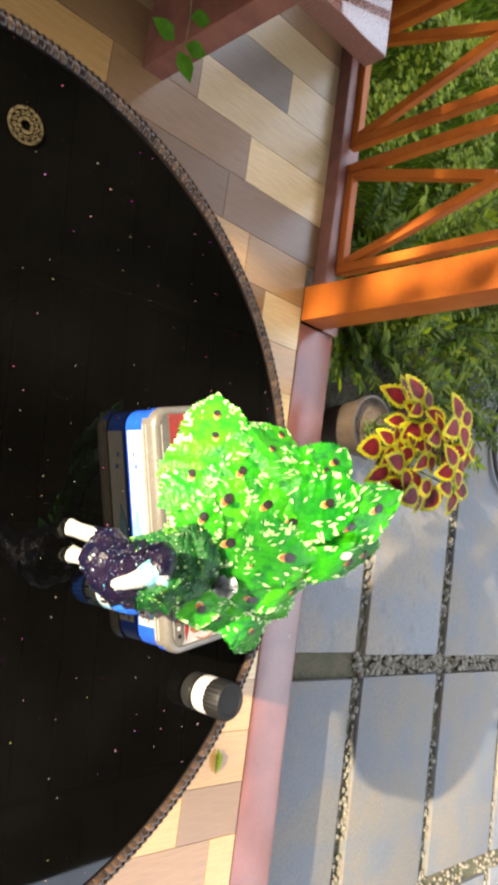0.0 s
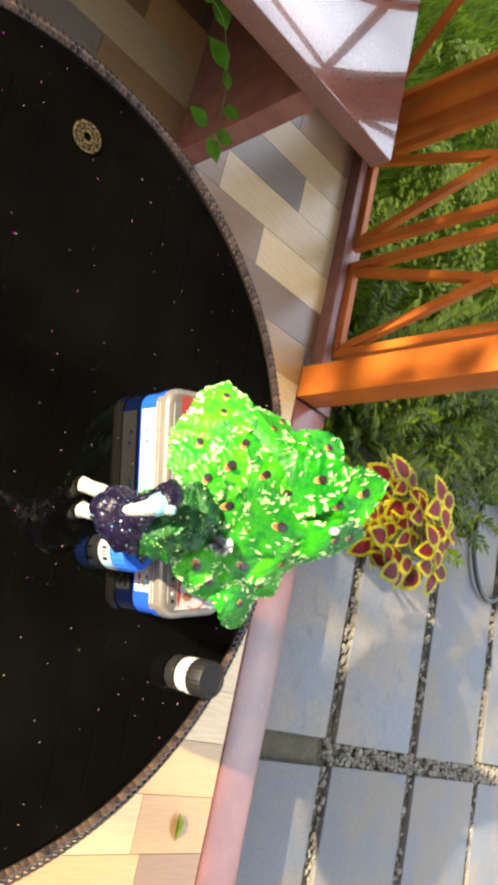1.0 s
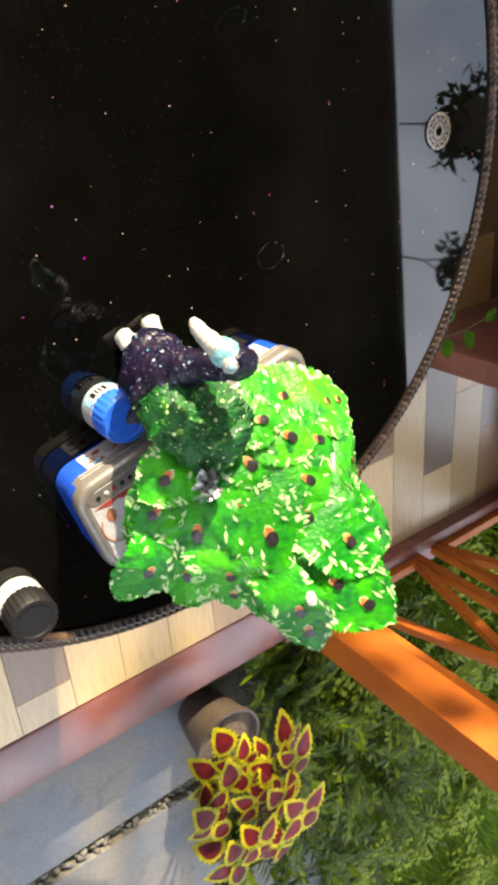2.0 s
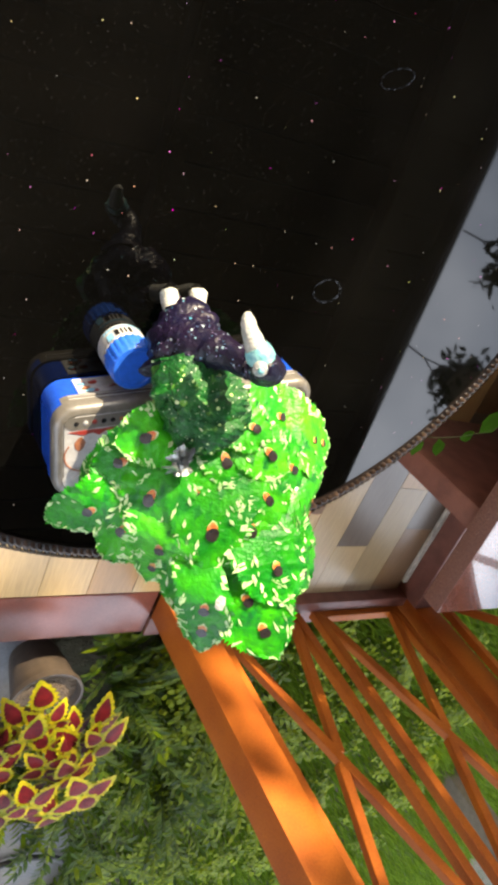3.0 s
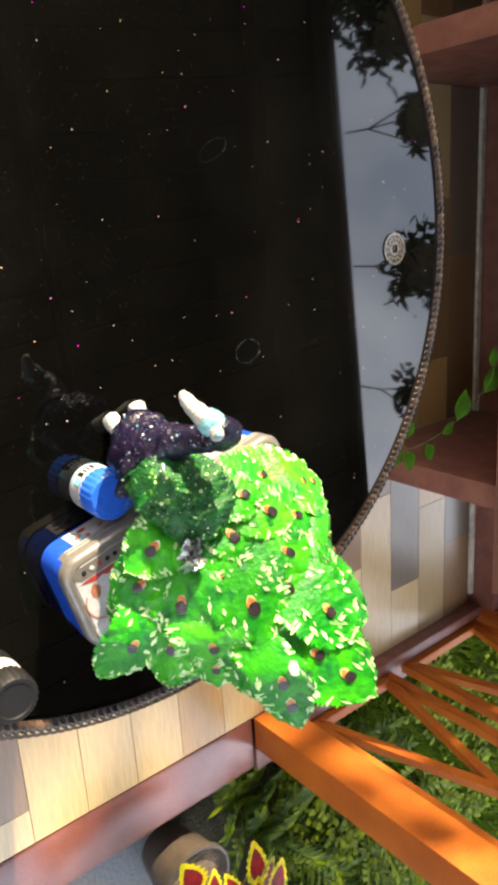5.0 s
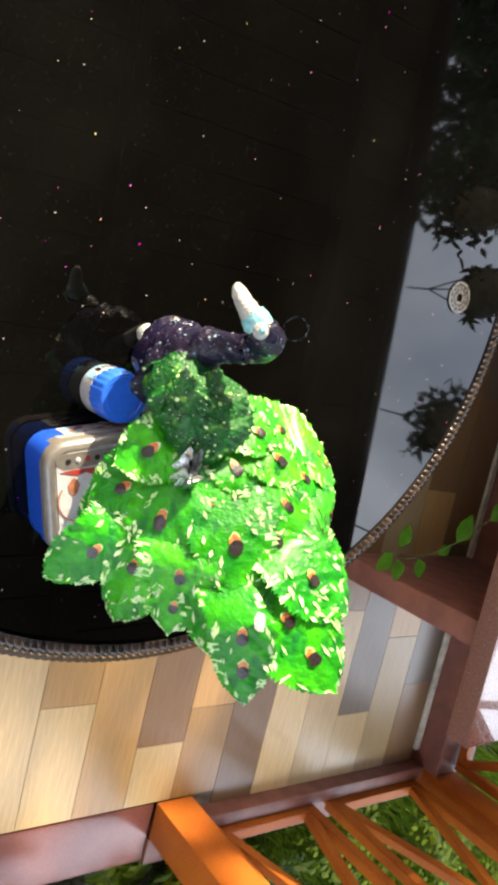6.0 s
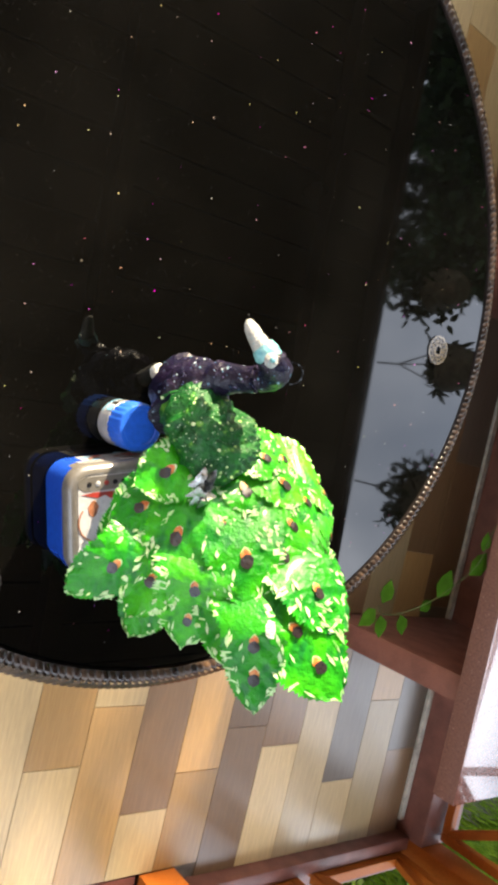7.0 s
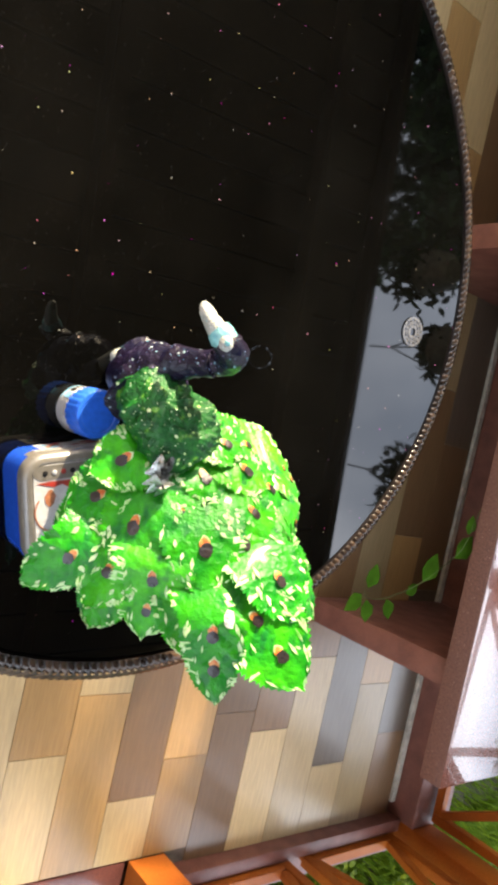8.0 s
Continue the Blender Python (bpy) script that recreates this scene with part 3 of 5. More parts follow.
    # greasy finger marks
    for (x, y, a, L, W) in ((-0.381, 0.914, 0.5, 0.013, 0.006), (-0.362, 0.778, 0.2, 0.012, 0.009)):
        bm = bmesh.new()
        m = 22
        for r0 in (1.0,):
            outer = [bm.verts.new((x + L * math.cos(q) * math.cos(a) - W * math.sin(q) * math.sin(a), y + L * math.cos(q) * math.sin(a) + W * math.sin(q) * math.cos(a), TZ + 0.0002)) for q in (2 * math.pi * j / m for j in range(m))]
            inner = [bm.verts.new((x + 0.86 * (v.co.x - x), y + 0.86 * (v.co.y - y), TZ + 0.0002)) for v in outer]
            for j in range(m):
                bm.faces.new((outer[j], outer[(j + 1) % m], inner[(j + 1) % m], inner[j]))
        part("finger_mark", bm, SMEAR, tb)
    return tb


build_table()


# ---- tin ----
def rounded(bm, hx, hy, r, levels, n=6, mi=0):
    """Stacked rounded rectangles: levels are (inset, height)."""
    rings = []
    for inset, z in levels:
        ring = []
        for cx, cy, a0 in ((hx - r, hy - r, 0), (-hx + r, hy - r, 90), (-hx + r, -hy + r, 180), (hx - r, -hy + r, 270)):
            for j in range(n + 1):
                a = radians(a0 + 90 * j / n)
                ring.append(bm.verts.new((cx + (r - inset) * math.cos(a), cy + (r - inset) * math.sin(a), z)))
        rings.append(ring)
    m = len(rings[0])
    for r0, r1 in zip(rings, rings[1:]):
        for j in range(m):
            bm.faces.new((r0[j], r0[(j + 1) % m], r1[(j + 1) % m], r1[j])).material_index = mi
    bm.faces.new(rings[0][::-1]).material_index = mi
    bm.faces.new(rings[-1]).material_index = mi
    return bm


def flat_poly(pts, z, th=0.0004):
    bm = bmesh.new()
    lo = [bm.verts.new((x, y, z)) for x, y in pts]
    f = bm.faces.new(lo)
    g = bmesh.ops.extrude_face_region(bm, geom=[f])
    bmesh.ops.translate(bm, vec=(0, 0, th), verts=[v for v in g["geom"] if isinstance(v, bmesh.types.BMVert)])
    bmesh.ops.recalc_face_normals(bm, faces=bm.faces)
    return bm


def side_poly(pts, y, th=0.0004):
    """A thin print on the long side that looks along +y of the tin."""
    bm = flat_poly(pts, 0, th)
    bmesh.ops.transform(bm, matrix=Matrix(((1, 0, 0, 0), (0, 0, 1, y), (0, 1, 0, 0), (0, 0, 0, 1))), verts=bm.verts)
    bmesh.ops.recalc_face_normals(bm, faces=bm.faces)
    return bm


def ell(cx, cy, rx, ry, n=20, a0=0, a1=360):
    return [(cx + rx * math.cos(radians(a0 + (a1 - a0) * k / n)), cy + ry * math.sin(radians(a0 + (a1 - a0) * k / n))) for k in range(n)]


def build_tin():
    tin = thing("pencil_tin", "flat blue and cream printed pencil tin lying on the glass", "tin box", at=(-0.4465, 0.672, TZ))
    tin.rotation_euler = (0, 0, radians(15.3))
    tin.scale = (1, 1, 0.82)
    hx, hy = 0.0895, 0.0335
    bm = rounded(bmesh.new(), hx - 0.0012, hy - 0.0012, 0.013, [(0.0015, 0.0), (0, 0.0015), (0, 0.030)])
    part("tray", bm, BLUE, tin, "bright blue tin tray")
    bm = rounded(bmesh.new(), hx, hy, 0.014, [(0.0008, 0.0262), (0, 0.0268), (0, 0.0345), (0, 0.0405), (0.0012, 0.0433), (0.0035, 0.0447), (0.0052, 0.0450), (0.006, 0.0445)])
    bm.normal_update()
    for f in bm.faces:
        c = f.calc_center_median()
        if abs(c.x) > hx - 0.006 and c.z < 0.0345 and abs(f.normal.z) < 0.5:
            f.material_index = 1
    bm.normal_update()
    lid = part("lid", bm, [CREAM, BLUE], tin, "cream lacquered lid with printed top")
    bm = rounded(bmesh.new(), hx - 0.0065, hy - 0.0065, 0.0085, [(0, 0.0444), (0, 0.0449)])
    part("printed_top", bm, WHITEP, lid)
    # white printed band along the long side, with red and sky-blue pictures
    part("printed_band", side_poly([(-0.070, 0.004), (0.074, 0.004), (0.074, 0.0262), (-0.070, 0.0262)], hy - 0.0012), WHITEP, tin)
    part("blue_picture", side_poly([(-0.034, 0.005), (0.004, 0.005), (0.02, 0.013), (-0.004, 0.017), (-0.030, 0.024)], hy - 0.0007), SKYP, tin)
    rp = random.Random(8)
    for k in range(16):     # a busy little picture in reds, browns and white
        px, pz = -0.066 + 0.034 * rp.random(), 0.007 + 0.0165 * rp.random()
        blob = [(px + rp.uniform(0.0012, 0.0042) * math.cos(a), pz + rp.uniform(0.0012, 0.0026) * math.sin(a)) for a in (2 * math.pi * q / 7 for q in range(7))]
        part("picture_patch", side_poly(blob, hy - 0.0007 + 0.00005 * k), (REDP, REDP, BROWNP, WHITEP, SKYP)[k % 5], tin)
    part("printed_mark", side_poly([(0.046, 0.013), (0.049, 0.013), (0.049, 0.016), (0.046, 0.016)], hy - 0.0007), CAPBLUE, tin)
    part("printed_mark", side_poly([(0.055, 0.011), (0.058, 0.011), (0.058, 0.013), (0.055, 0.013)], hy - 0.0007), CAPBLUE, tin)
    part("dot_strip", flat_poly([(-0.079, hy - 0.0155), (0.079, hy - 0.0155), (0.083, hy - 0.0125), (0.083, hy - 0.0085), (0.079, hy - 0.0068), (-0.079, hy - 0.0068), (-0.083, hy - 0.0085), (-0.083, hy - 0.0125)], 0.0449, 0.0003), CREAM, lid)
    for k in range(2):
        part("lid_seam", side_poly([(-0.078, 0.029 + 0.004 * k), (0.078, 0.029 + 0.004 * k), (0.078, 0.0295 + 0.004 * k), (-0.078, 0.0295 + 0.004 * k)], hy + 0.0001), GREYP, lid)
    # a row of paint dots on the lid's sloping front edge
    for k, m in enumerate((BLACKP, WHITEP, REDP, BLACKP, BLACKP, BROWNP, REDP, BLACKP, REDP, GREYP, BLACKP, BROWNP, BLACKP, BLACKP, REDP, BLACKP)):
        bm = bmesh.new()
        lathe(bm, [(0.0016, 0.0), (0.0016, 0.0005), (0.0012, 0.0008)], 12)
        bmesh.ops.transform(bm, matrix=Matrix.Translation((-0.076 + 0.0056 * k, hy - 0.0112, 0.0450)), verts=bm.verts)
        part("paint_dot", bm, m, lid)
    # pictures on the lid
    for pts, m in ((ell(-0.046, 0.009, 0.0075, 0.0062), CAPBLUE), (ell(-0.076, -0.019, 0.008, 0.0075), GREYP),
                   ([(-0.081, 0.0165), (-0.074, 0.0172), (-0.062, 0.0168), (-0.050, 0.0172), (-0.054, 0.0135), (-0.058, 0.0150), (-0.062, 0.0125), (-0.066, 0.0150), (-0.071, 0.0135), (-0.076, 0.0150)], REDP),
                   ([(-0.0745, 0.0120), (-0.0725, 0.0125), (-0.0700, 0.0085), (-0.0715, 0.0040), (-0.0740, 0.0020), (-0.0765, 0.0045), (-0.0770, 0.0085)], BROWNP),
                   ([(0.06, 0.02), (0.084, 0.02), (0.084, 0.006), (0.074, 0.001), (0.062, 0.009)], REDP), ([(0.058, -0.001), (0.084, -0.002), (0.084, -0.02), (0.06, -0.022)], SKYP)):
        part("printed_picture", flat_poly(pts, 0.0450, 0.0003), m, lid)
    arc = ell(-0.071, -0.001, 0.012, 0.012, 14, 140, 330)
    bm = bmesh.new()
    tube(bm, [(x, y, 0.0451) for x, y in arc], [0.0006] * len(arc), 4)
    part("printed_line", bm, BROWNP, lid)
    arc = ell(-0.05, -0.022, 0.03, 0.011, 14, 60, 170)
    bm = bmesh.new()
    tube(bm, [(x, y, 0.0451) for x, y in arc], [0.0012] * len(arc), 4)
    part("printed_line", bm, GREYP, lid)
    return tin


build_tin()


# ---- bottles ----
def bottle(x, y, cap_mat, cap_label, label, marks, h0, h1, r):
    b = thing("paint_bottle", label, "bottle", "small paint bottles", at=(x, y, TZ))
    b.scale = (1, 1, 0.84)
    bm = bmesh.new()
    lathe(bm, [(r - 0.002, 0.0), (r - 0.0004, 0.0012), (r, 0.003), (r, h0 - 0.004), (r - 0.002, h0 - 0.001), (r - 0.003, h0 + 0.003)], 36)
    body = part("body", bm, WHITEP, b)
    bm = bmesh.new()
    n = 72
    prof = [(r - 0.0006, h0), (r + 0.0004, h0 + 0.0006), (r + 0.0004, h1 - 0.002), (r - 0.001, h1), (r - 0.0035, h1), (r - 0.0042, h1 - 0.0008)]
    rings = [[bm.verts.new(((q - (0.0007 if (j % 3 == 0 and 0 < k < 3) else 0)) * math.cos(2 * math.pi * j / n), (q - (0.0007 if (j % 3 == 0 and 0 < k < 3) else 0)) * math.sin(2 * math.pi * j / n), z)) for j in range(n)] for k, (q, z) in enumerate(prof)]
    for r0, r1 in zip(rings, rings[1:]):
        for j in range(n):
            bm.faces.new((r0[j], r0[(j + 1) % n], r1[(j + 1) % n], r1[j]))
    bm.faces.new(rings[0][::-1])
    bm.faces.new(rings[-1])
    part("cap", bm, cap_mat, b, cap_label)
    for a0, a1, z0, z1, m in marks:
        bm = bmesh.new()
        k = max(2, int(abs(a1 - a0) / 6))
        lo = [bm.verts.new(((r + 0.0003) * math.cos(radians(a0 + (a1 - a0) * i / k)), (r + 0.0003) * math.sin(radians(a0 + (a1 - a0) * i / k)), z0)) for i in range(k + 1)]
        hi = [bm.verts.new((v.co.x, v.co.y, z1)) for v in lo]
        for i in range(k):
            bm.faces.new((lo[i], lo[i + 1], hi[i + 1], hi[i]))
        part("print_bar", bm, m, body)
    return b


bottle(-0.4975, 0.7125, CAPBLUE, "ribbed blue screw cap", "small white paint bottle with a ribbed blue cap beside the tin",
       [(92, 100, 0.008, 0.015, BLACKP), (105, 109, 0.008, 0.015, BLACKP), (114, 118, 0.008, 0.015, BLACKP), (123, 133, 0.008, 0.015, BLACKP), (138, 156, 0.009, 0.017, SKYP), (20, 160, 0.004, 0.006, SKYP), (160, 200, 0.008, 0.016, GREYP)], 0.0185, 0.037, 0.0150)
bottle(-0.576, 0.607, BLACKP, "black screw cap", "small white paint bottle with a black cap near the rim",
       [(150, 168, 0.005, 0.011, BLACKP), (176, 182, 0.004, 0.012, GREYP)], 0.017, 0.037, 0.0148)


# ---- peacock sculpture, one mesh ----
def build_peacock():
    bm = bmesh.new()
    # 0 navy 1 saddle green 2 feather 3 fringe and painted glints 4 black spot 5 orange 6 chalk 7 teal 8 silver
    # legs
    for fx, fy, kx, ky, seed in ((-0.4775, 0.7475, -0.4800, 0.7375, 1), (-0.4595, 0.7515, -0.4640, 0.7405, 5)):
        tube(bm, [(fx + 0.001, fy + 0.004, TZ + 0.0005), (fx, fy + 0.001, TZ + 0.006), ((fx + kx) / 2, (fy + ky) / 2 + 0.001, TZ + 0.018), (kx, ky, TZ + 0.034)], [0.0062, 0.0056, 0.0052, 0.006], 10, 6, 0.3, seed)
        tube(bm, [(kx * 0.6 + fx * 0.4, ky * 0.6 + fy * 0.4, TZ + 0.013), (kx, ky, TZ + 0.028), (-0.481, 0.739, 0.556)], [0.0066, 0.0098, 0.014], 14, 0, 0.25, seed)
    # torso: navy breast running back into the green saddle
    pts = spline([(-0.473, 0.756, 0.533, 0.008), (-0.477, 0.749, 0.543, 0.017), (-0.482, 0.740, 0.557, 0.0222), (-0.483, 0.729, 0.569, 0.0225)], 5)
    tube(bm, [p[:3] for p in pts], [p[3] for p in pts], 26, 0, 0.28, 2)
    pts = spline([(-0.484, 0.736, 0.567, 0.0230), (-0.481, 0.724, 0.577, 0.0238), (-0.475, 0.711, 0.583, 0.0225), (-0.468, 0.698, 0.586, 0.017), (-0.463, 0.689, 0.587, 0.007)], 5)
    tube(bm, [p[:3] for p in pts], [p[3] * 0.94 for p in pts], 26, 1, 0.26, 9, 0.9)
    # neck, hooked head
    pts = spline([(-0.485, 0.745, 0.566, 0.018), (-0.481, 0.751, 0.581, 0.0115), (-0.474, 0.754, 0.595, 0.0080), (-0.4685, 0.756, 0.608, 0.0076), (-0.468, 0.760, 0.619, 0.0084), (-0.4735, 0.7635, 0.6235, 0.0080), (-0.479, 0.767, 0.6215, 0.0072)], 5)
    tube(bm, [p[:3] for p in pts], [p[3] for p in pts], 16, 0, 0.24, 4)
    pts = spline([(-0.474, 0.765, 0.6235, 0.0062), (-0.480, 0.7705, 0.6195, 0.0058), (-0.4840, 0.7765, 0.6147, 0.0046), (-0.4862, 0.7822, 0.6102, 0.0035), (-0.4862, 0.7850, 0.608, 0.0016)], 4)
    tube(bm, [p[:3] for p in pts], [p[3] for p in pts], 14, 6, 0.15, 6)
    tube(bm, [(-0.4755, 0.7662, 0.6232), (-0.4790, 0.7692, 0.6208), (-0.4815, 0.7718, 0.6188)], [0.0071, 0.0074, 0.0066], 14, 7, 0.2, 12)
    # teal cheek and eye
    for c, r, mi in (((-0.4805, 0.7650, 0.6285), 0.0044, 6), ((-0.4825, 0.7652, 0.6318), 0.0018, 7)):
        tube(bm, [(c[0] + 0.0014, c[1] - 0.0004, c[2] - r * 0.7), c, (c[0] - 0.0008, c[1] + 0.0002, c[2] + r * 0.55)], [r * 0.7, r, r * 0.55], 12, mi, 0.12, 3)
    # crumpled foil at the tail's root
    for k in range(9):
        a = k * 0.7
        tube(bm, [(-0.4840, 0.692, 0.592), (-0.4840 + 0.005 * math.cos(a), 0.689 + 0.008 * math.sin(a), 0.601 + 0.002 * (k % 3)), (-0.4850 + 0.008 * math.cos(a), 0.685 + 0.009 * math.sin(a), 0.597)], [0.001, 0.0045, 0.0008], 6, 8, 0.5, k, 0.35)

    # tail: stiff leaf-shaped feathers laid like shingles on a raised, domed fan
    def dome(x, y):
        u, v = (x + 0.44) * 10, (y - 0.66) * 10
        return 0.62583 - 0.05026 * v - 0.03033 * v * v + 0.02584 * u - 0.05708 * u * v - 0.06783 * u * u

    def slope(x, y):
        u, v = (x + 0.44) * 10, (y - 0.66) * 10
        return Vector((0.2584 - 0.5708 * v - 1.3566 * u, -0.5026 - 0.6066 * v - 0.5708 * u, 0))
    root = Vector((-0.466, 0.718, 0.590))

    def feather(spot, along, length, width, seed, spots=((0.0, 1.0),), frac=0.56, fold=0.07, roll=0.0, tip=0.55, paint=(2, 3)):
        """One feather: its main eye spot, the way it points, its size; further spots as (shift, size)."""
        rr = random.Random(seed)
        c = Vector(spot)
        length, width = length * 1.10, width * 1.24
        d = Vector(along).normalized()
        flat = Vector((-d.y, d.x, 0)).normalized()
        side = flat + Vector((0, 0, 0.9 * slope(c.x, c.y).dot(flat) + roll))
        side = (side - d * side.dot(d)).normalized()
        up = d.cross(side).normalized()
        if up.z < 0:
            up.negate()
        nu, nv = 60, 12
        ph = rr.uniform(0, 9)

        def shape(t):
            q = 0.16 + 0.84 * min(t, 0.995)
            return (4 * q * (1 - q)) ** tip

        def point(t, v, reach=0.0):
            w = shape(t)
            barb = (0.0008 * math.sin(t * 44 - abs(v) * 12 + ph) + 0.0005 * math.sin(t * 23 - abs(v) * 7 + 2 * ph)) * min(1.0, abs(v) * 1.8)
            h = -fold * abs(v) ** 1.5 * w * width * 0.5 + barb + 0.0016 * noise.noise(Vector((t * 2.6 + seed, v * 1.3, seed * 0.37))) - 0.05 * length * (t - frac) ** 2 * 2
            q = c + d * (length * (t - frac) - 0.08 * width * abs(v) * t + reach) + side * (v * w * width * 0.5) + up * h
            if t < frac:    # the hidden root sinks under the inner rows
                k = (frac - t) / frac
                base = dome(q.x, q.y) + (c.z - dome(c.x, c.y)) * (1 - k) - 0.10 * length * (frac - t) - 0.004 * k
                q.z += (base - q.z) * min(1.0, 1.6 * k)
            return q
        grid = []
        for i in range(nu + 1):
            t = i / nu
            row = []
            for j in range(nv + 1):
                v = j / nv * 2 - 1
                reach = 0.0
                if abs(v) == 1 and i > 4:
                    tooth = i % 2 == 0
                    v *= (1.0 + rr.uniform(-0.02, 0.05)) if tooth else rr.uniform(0.88, 0.97)
                    reach = 0.012 * length if tooth else 0.0
                if i >= nu - 1:
                    reach += rr.uniform(-0.012, 0.02) * length
                row.append(bm.verts.new(point(t, v, reach)))
            grid.append(row)
        pale, run = rr.uniform(0.3, 0.8), [False, False]
        for i in range(nu):
            for k in (0, 1):    # pale edge paint and painted-in highlights, in short runs along either edge
                run[k] = rr.random() < (0.75 if run[k] else 0.3 * pale)
            for j in range(nv):
                near = min(j, nv - 1 - j)
                on = run[0 if j < nv / 2 else 1] and i > 6
                edge = (near == 0 and on and rr.random() < 0.8) or (near == 1 and on and rr.random() < 0.35) or (i >= nu - 2 and rr.random() < 0.5)
                bm.faces.new((grid[i][j], grid[i][j + 1], grid[i + 1][j + 1], grid[i + 1][j])).material_index = paint[1] if edge else paint[0]
        # short pale dabs along the barbs, thicker towards the edges: gloss glints painted in
        for k in range(int(length * width * (7200 if paint[0] == 2 else 0))):
            t0, v0 = rr.uniform(0.22, 0.93), rr.choice((-1, 1)) * rr.uniform(0.12, 1.0) ** 0.6 * 0.86
            dt, dv = rr.uniform(0.04, 0.12), math.copysign(rr.uniform(0.03, 0.16), v0)
            if abs(v0 + dv) > 0.98 or (abs(v0) < 0.3 and abs(t0 - frac) < 0.15):
                continue
            hw = rr.uniform(0.0005, 0.0014)
            a, b = point(t0, v0) + up * 0.0004, point(min(0.97, t0 + dt), v0 + dv) + up * 0.0005
            cross = (b - a).cross(up).normalized() * hw
            m = a.lerp(b, rr.uniform(0.35, 0.6)) + up * 0.0005
            vs = [bm.verts.new(q) for q in (a, m - cross, b, m + cross)]
            bm.faces.new(vs).material_index = 3
        # eye spots: a black lozenge, an orange flame towards the root and a thin pale rim
        for shift, size in spots:
            s = size * rr.uniform(0.92, 1.08)
            q = point(frac + shift / length, 0.0) + up * 0.0006
            tw = rr.uniform(-0.25, 0.25)
            al, sd = d * math.cos(tw) + side * math.sin(tw), side * math.cos(tw) - d * math.sin(tw)
            for off, rx, ry, mi, lift in ((-0.0030, 0.0030, 0.0026, 3, 0.0), (-0.0024, 0.0028, 0.0026, 5, 0.0003), (0.0006, 0.0037, 0.0033, 4, 0.0006)):
                m = 10
                pts = []
                for k in range(m):
                    a = 2 * math.pi * k / m
                    r = rr.uniform(0.84, 1.08) * (1.25 if k == m // 2 and mi != 4 else 1.0)
                    pts.append(bm.verts.new(q + al * (off * s + rx * s * math.cos(a) * r) + sd * (ry * s * math.sin(a) * r) + up * lift))
                top = bm.verts.new(q + al * (off * s) + up * (lift + 0.0003))
                low = bm.verts.new(q + al * (off * s) - up * 0.0012)
                for k in range(m):
                    bm.faces.new((pts[k], pts[(k + 1) % m], top)).material_index = mi
                    bm.faces.new((pts[(k + 1) % m], pts[k], low)).material_index = mi

    def outward(spot, pitch=0.10, turn=0.0):
        """The way from the root over a place on the dome, tip slightly raised."""
        a = Vector((spot[0] - root.x, spot[1] - root.y, 0))
        a.rotate(Euler((0, 0, radians(turn))))
        a.normalize()
        return a + Vector((0, 0, slope(spot[0], spot[1]).dot(a) + pitch))

    # the long outer feathers, most with two spots
    feather((-0.457, 0.613, 0.641), (0.30, -0.92, -0.02), 0.072, 0.030, 1, ((0.0, 1.0), (0.0205, 1.05)), 0.44, 0.06, 0.1, 0.62)
    feather((-0.433, 0.623, 0.646), (0.58, -0.66, 0.42), 0.083, 0.046, 2, ((0.0, 1.0), (0.0245, 1.05)), 0.47, 0.06, 0.1)
    feather((-0.482, 0.633, 0.611), (0.22, -0.93, -0.30), 0.066, 0.038, 3, ((0.0, 1.1), (0.0215, 0.95)), 0.40, 0.06, 0.0, 0.62)
    feather((-0.516, 0.634, 0.577), (-0.60, -0.72, -0.55), 0.060, 0.032, 4, ((0.0, 0.95),), 0.5, 0.06, -0.6)
    feather((-0.388, 0.673, 0.612), (0.56, -0.72, -0.40), 0.068, 0.042, 5, ((0.0, 0.8), (0.0243, 0.85)), 0.46, 0.06)
    feather((-0.385, 0.704, 0.587), (0.83, -0.34, -0.44), 0.074, 0.042, 6, ((0.0, 0.8), (0.0205, 0.85)), 0.46, 0.06)
    feather((-0.398, 0.642, 0.635), (0.66, -0.70, 0.05), 0.062, 0.040, 7, ((0.0, 0.75), (0.011, 0.8)), 0.56, 0.06)
    feather((-0.491, 0.610, 0.578), (-0.12, -0.95, -0.25), 0.044, 0.030, 8, ((0.0, 0.8),), 0.6, 0.06)
    # the second row
    feather((-0.499, 0.631, 0.592), outward((-0.499, 0.631), 0.01, 6), 0.056, 0.034, 9, ((0.0, 1.0),), 0.58)
    feather((-0.420, 0.645, 0.6435), outward((-0.42, 0.645), 0.02, 6), 0.058, 0.040, 10, ((0.0, 1.05),), 0.56, 0.06)
    feather((-0.507, 0.669, 0.576), outward((-0.507, 0.669), 0.05), 0.046, 0.034, 11, ((0.0, 1.0),), 0.56, 0.06)
    feather((-0.410, 0.662, 0.625), outward((-0.41, 0.662), 0.04), 0.050, 0.036, 12, ((0.0, 0.95),), 0.58)
    feather((-0.407, 0.691, 0.604), outward((-0.407, 0.691), 0.05), 0.048, 0.034, 13, ((0.0, 0.95),), 0.58)
    feather((-0.413, 0.714, 0.580), outward((-0.413, 0.714), 0.05, -10), 0.044, 0.032, 14, ((0.0, 0.9),), 0.56)
    # the inner rows
    feather((-0.492, 0.658, 0.596), outward((-0.492, 0.658), 0.05, 6), 0.056, 0.036, 15, ((0.0, 1.1),), 0.6)
    feather((-0.459, 0.654, 0.621), outward((-0.459, 0.654), 0.03), 0.066, 0.042, 16, ((0.0, 1.3),), 0.60, 0.06)
